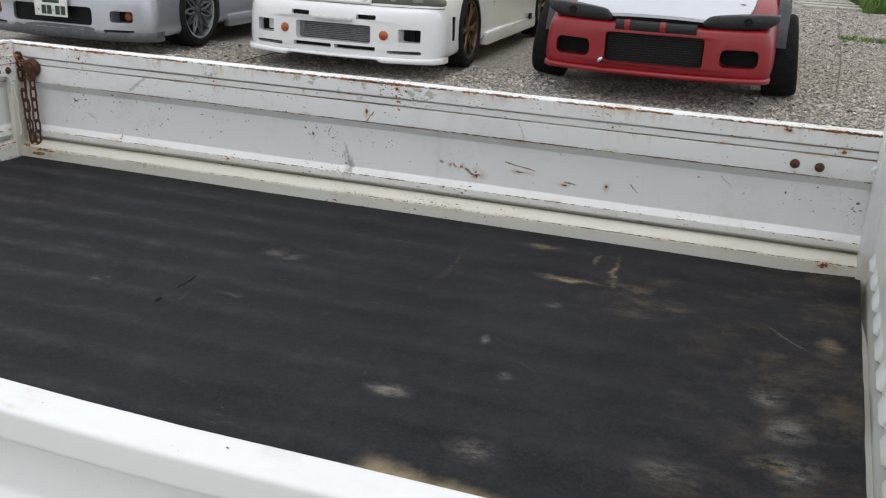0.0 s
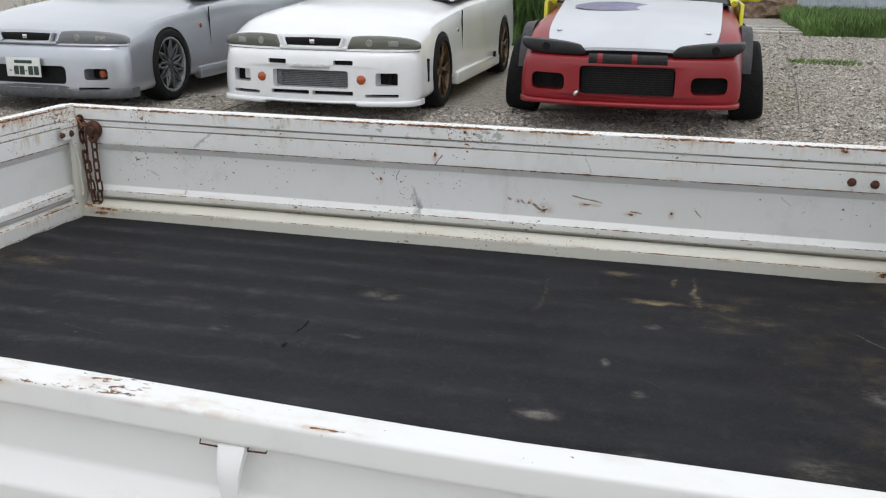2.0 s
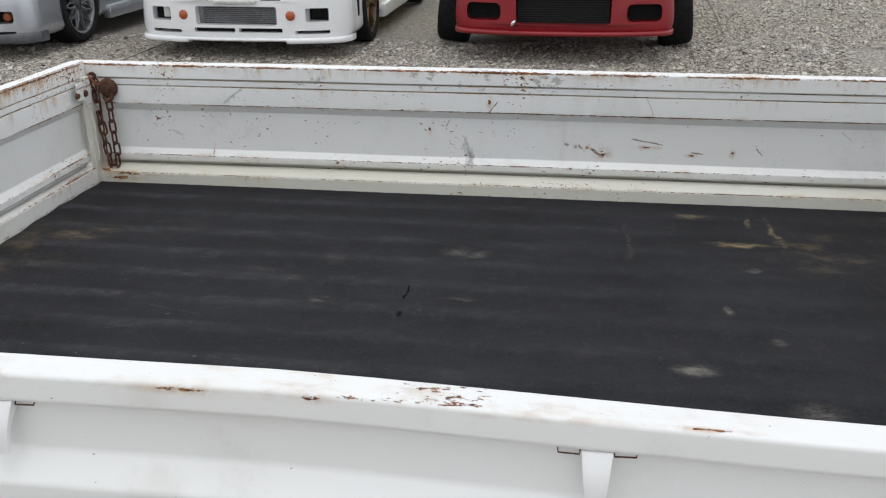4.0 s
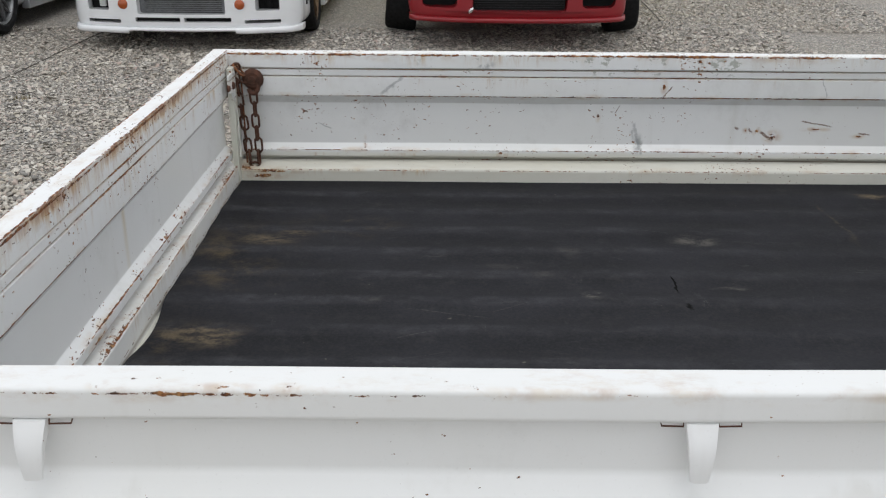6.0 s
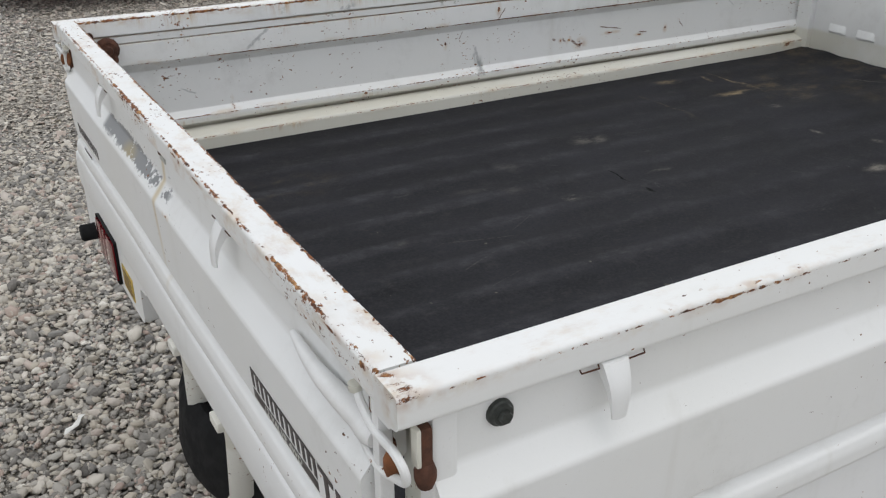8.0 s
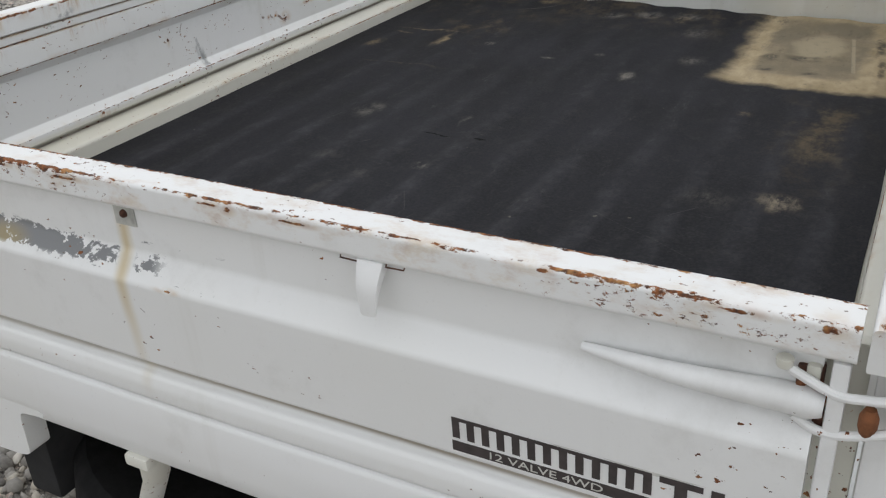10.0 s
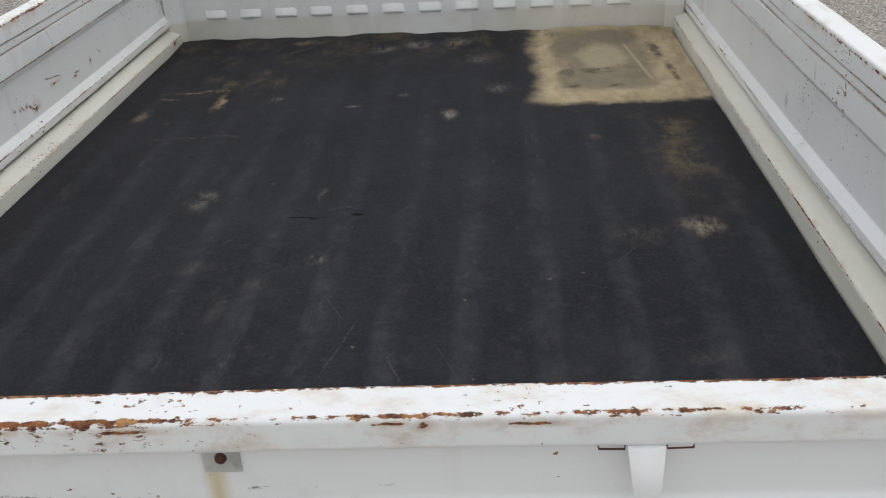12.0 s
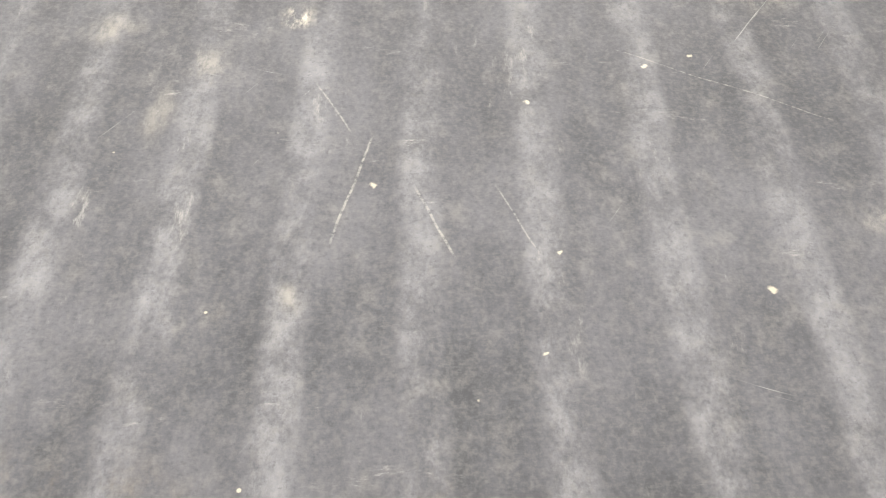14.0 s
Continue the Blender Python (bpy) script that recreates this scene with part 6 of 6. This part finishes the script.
    # black lamp covers
    lamp = [(0.325, -0.908, 0.568, 0.604), (0.37, -0.908, 0.562, 0.640), (0.48, -0.906, 0.560, 0.655), (0.62, -0.90, 0.562, 0.664), (0.74, -0.89, 0.575, 0.668), (0.81, -0.87, 0.598, 0.668), (0.842, -0.83, 0.625, 0.668)]
    for rows in (lamp, mirrored(lamp)):
        cov = part("lamp_cover", nose(band(rows, 0.16)), MATT_BLACK, car, "black moulded headlamp cover", angle=60)
        s = 1 if rows is lamp else -1
        hole = lathe([(0.0, -0.004), (0.026, -0.004), (0.030, 0.002), (0.0, 0.004)], 16, "y")
        hole.transform(Matrix.Translation((s * 0.63, -0.902, 0.622)))
        nose(hole)
        part("vent_hole", hole, BLACK, cov)
    # black bar above the mouth, with red stripes left bare
    def brow(a, b, mtl, lift, name):
        rows = [(x, -0.935 + 0.12 * x * x - lift, 0.500 + lift, 0.580 + lift) for x in np.linspace(a, b, 5)]
        part(name, band(rows, 0.08), mtl, car, angle=60)

    brow(-0.29, 0.29, MATT_BLACK, 0.0, "brow_bar")
    for a in (-0.225, 0.03):
        brow(a, a + 0.04, RED_CAR, 0.003, "brow_stripe")
    lip = [(x, -0.95 if abs(x) < 0.8 else -0.86, 0.188, 0.226) for x in (-0.838, -0.78, -0.6, -0.3, 0, 0.3, 0.6, 0.78, 0.838)]
    part("front_lip", nose(band(lip, 0.12)), RED_CAR, car)
    hook = tube(smooth_path([(-0.38, -0.86, 0.275), (-0.38, -0.965, 0.275), (-0.36, -0.975, 0.30), (-0.35, -0.93, 0.295)], 4), 0.013, 8)
    part("tow_hook", hook, CHROME, car, "bare metal tow hook")
    for s in (-1, 1):
        fl = bmesh.new()
        rings = []
        for a in np.linspace(radians(8), radians(172), 18):
            c, sn = math.cos(a), math.sin(a)
            rings.append([fl.verts.new(p) for p in ((s * 0.83, 0.40 * c, 0.36 + 0.40 * sn), (s * 0.915, 0.395 * c, 0.36 + 0.385 * sn), (s * 0.92, 0.372 * c, 0.36 + 0.362 * sn), (s * 0.83, 0.37 * c, 0.36 + 0.37 * sn))])
        for a, b in zip(rings, rings[1:]):
            for i in range(4):
                fl.faces.new((a[i], a[(i + 1) % 4], b[(i + 1) % 4], b[i]))
        fl.faces.new(rings[0])
        fl.faces.new(rings[-1][::-1])
        part("wheel_flare", fl, FLARE, car, "dark grey bolted wheel flare")
        wheel(car, s * 0.895, 0.0, 0.315, 0.265, 0.235, ALLOY_GREY, 5, 7.0, CHROME)
        wheel(car, s * 0.885, 2.52, 0.315, 0.265, 0.235, ALLOY_GREY, 5, 3.0, CHROME)
    return car


red = drift_car()
place(red, ipos(1.10, 7.40))


# ---- weeds, grass and what lies beyond the cars ----
GRASS = plain("green grass", (0.12, 0.215, 0.045), 0.7, 0, 0.35, 3)
WEED = plain("weed leaves", (0.085, 0.165, 0.038), 0.65, 0, 0.35, 6)
DRY = plain("dry weed stalks", (0.24, 0.20, 0.11), 0.8, 0, 0.3, 6)


def blades(name, spots, label, material, seed, kind="stuff"):
    """Thin bent blades, joined into one mesh. spots: x, y, radius, count, height, width."""
    rng = np.random.default_rng(seed)
    vs, fs = [], []
    for cx, cy, rx, ry, count, h, w in spots:
        for _ in range(count):
            x, y = cx + rng.uniform(-rx, rx), cy + rng.uniform(-ry, ry)
            a, lean, hh = rng.uniform(0, math.tau), rng.uniform(0.1, 0.6), h * rng.uniform(0.5, 1.3)
            dx, dy, ox, oy = math.cos(a) * w, math.sin(a) * w, math.cos(a + 1.7) * lean * hh, math.sin(a + 1.7) * lean * hh
            z, b = slope_z(y) - 0.01, len(vs)
            vs += [(x - dx, y - dy, z), (x + dx, y + dy, z), (x + dx * 0.8 + ox * 0.4, y + dy * 0.8 + oy * 0.4, z + hh * 0.6), (x - dx * 0.8 + ox * 0.4, y - dy * 0.8 + oy * 0.4, z + hh * 0.6), (x + ox, y + oy, z + hh)]
            fs += [(b, b + 1, b + 2, b + 3), (b + 3, b + 2, b + 4)]
    me = bpy.data.meshes.new(name)
    me.from_pydata(vs, [], fs)
    me.materials.append(material)
    return tagged(new(name, me), label, name.replace("_", " "), kind=kind)


blades("grass", [(6.2, 20.6, 2.7, 2.9, 26000, 0.30, 0.009), (4.4, 17.9, 0.9, 0.45, 3500, 0.16, 0.006), (11, 19, 3, 3, 6000, 0.3, 0.01), (3.25, 12.6, 0.45, 0.28, 1300, 0.035, 0.005)], "bright green grass verge at the edge of the gravel", GRASS, 5)
blades("weeds", [(-1.0, 14.9, 1.7, 1.2, 11000, 0.8, 0.018), (-6.0, 14.0, 3.5, 1.0, 4500, 0.5, 0.012), (-10, 11.5, 1.6, 0.8, 700, 0.35, 0.012)], "tall green weeds growing behind the parked cars", WEED, 6)
blades("dry_weeds", [(-8.2, 9.9, 0.5, 0.25, 160, 0.28, 0.008), (-7.3, 9.4, 0.3, 0.2, 90, 0.22, 0.008), (-9.2, 10.6, 0.8, 0.3, 180, 0.3, 0.008), (-7.6, 7.6, 0.9, 0.5, 60, 0.08, 0.006), (-2.05, 4.95, 0.06, 0.05, 26, 0.035, 0.003)], "sparse pale weeds on bare ground", DRY, 7)

# heap of cut brush, a strip of paving, a pale shed wall behind
bm = bmesh.new()
bmesh.ops.create_icosphere(bm, subdivisions=4, radius=1)
for v in bm.verts:
    d = 1 + 0.28 * noise.noise(v.co * 2.5) + 0.12 * noise.noise(v.co * 8)
    v.co = (v.co.x * 1.3 * d, v.co.y * 0.8 * d, max(-0.1, v.co.z * 0.55 * d))
bm.transform(Matrix.Translation((3.0, 24.0, slope_z(24))))
tagged(part("mound", bm, plain("dry brown brush", (0.16, 0.105, 0.065), 0.9, 0, 0.4, 9, 0.8)), "low mound of dry brown cut brush on the gravel", "mound")
slab = thing("paving_strip", "pale concrete slabs laid beside the grass verge", "paving")
CONCRETE = plain("concrete slab", (0.42, 0.40, 0.36), 0.85, 0, 0.2, 12, 0.4)
for i in range(6):
    bm = box(-0.30, 0.30, -0.19, 0.19, -0.05, 0.035, 0.008)
    bm.transform(pose(2.80 + (i % 2) * 0.62 - (i // 2) * 0.12, 18.1 + (i // 2) * 0.75, slope_z(18), 0, 0, 5 * (i % 3) - 4))
    part("slab", bm, CONCRETE, slab)
shed = thing("shed", "pale blue-grey sheet metal shed wall", "shed")
bm = bmesh.new()
prev = None
for i in range(161):
    x = -4 + i * 0.11
    y = 29.5 + 0.03 * math.cos(i * math.pi)
    cur = [bm.verts.new((x, y, slope_z(29.5) - 0.1)), bm.verts.new((x, y, 3.8)), bm.verts.new((x, y + 0.05, 3.8)), bm.verts.new((x, y + 0.05, slope_z(29.5) - 0.1))]
    if prev:
        for a in range(4):
            bm.faces.new((prev[a], prev[(a + 1) % 4], cur[(a + 1) % 4], cur[a]))
    prev = cur
part("wall", bm, plain("pale blue sheet metal", (0.42, 0.47, 0.52), 0.5, 0.1, 0.15, 4), shed, smooth=False)

# cords pegged out on the gravel between the bays
CORD = plain("weathered dark cord", (0.11, 0.10, 0.085), 0.9, 0, 0.3, 80)
for pts in (((-2.75, 2.6), (-2.5, 4.1), (-2.36, 5.6), (-2.24, 7.4), (-2.0, 10.5)), ((2.50, 7.9), (2.56, 8.6), (2.72, 10.9), (2.95, 15.4), (3.02, 16.9))):
    path = smooth_path([(x, y, slope_z(y) + 0.010 + 0.004 * math.sin(x * 9 + y * 7)) for x, y in pts], 10)
    tagged(part("cord", tube(path, 0.0038, 6), CORD), "thin dark cord lying across the gravel", "cord")

# scrap of paper on the stones
bm = bmesh.new()
rows = []
for i, (x, y, w) in enumerate(((-0.130, 1.575, 0.004), (-0.116, 1.588, 0.012), (-0.102, 1.600, 0.009), (-0.088, 1.620, 0.006), (-0.080, 1.638, 0.009))):
    z = slope_z(y) + 0.030 + 0.004 * (i % 2)
    rows.append([bm.verts.new((x - w * 0.8, y + w * 0.5, z)), bm.verts.new((x + w * 0.8, y - w * 0.5, z + 0.003)), bm.verts.new((x + w * 0.8, y - w * 0.5, z + 0.0015)), bm.verts.new((x - w * 0.8, y + w * 0.5, z - 0.0015))])
for a, b in zip(rows, rows[1:]):
    for i in range(4):
        bm.faces.new((a[i], a[(i + 1) % 4], b[(i + 1) % 4], b[i]))
bm.faces.new(rows[0])
bm.faces.new(rows[-1][::-1])
tagged(part("paper_scrap", bm, plain("white paper", (0.78, 0.77, 0.73), 0.7)), "torn white scrap of paper on gravel", "litter")
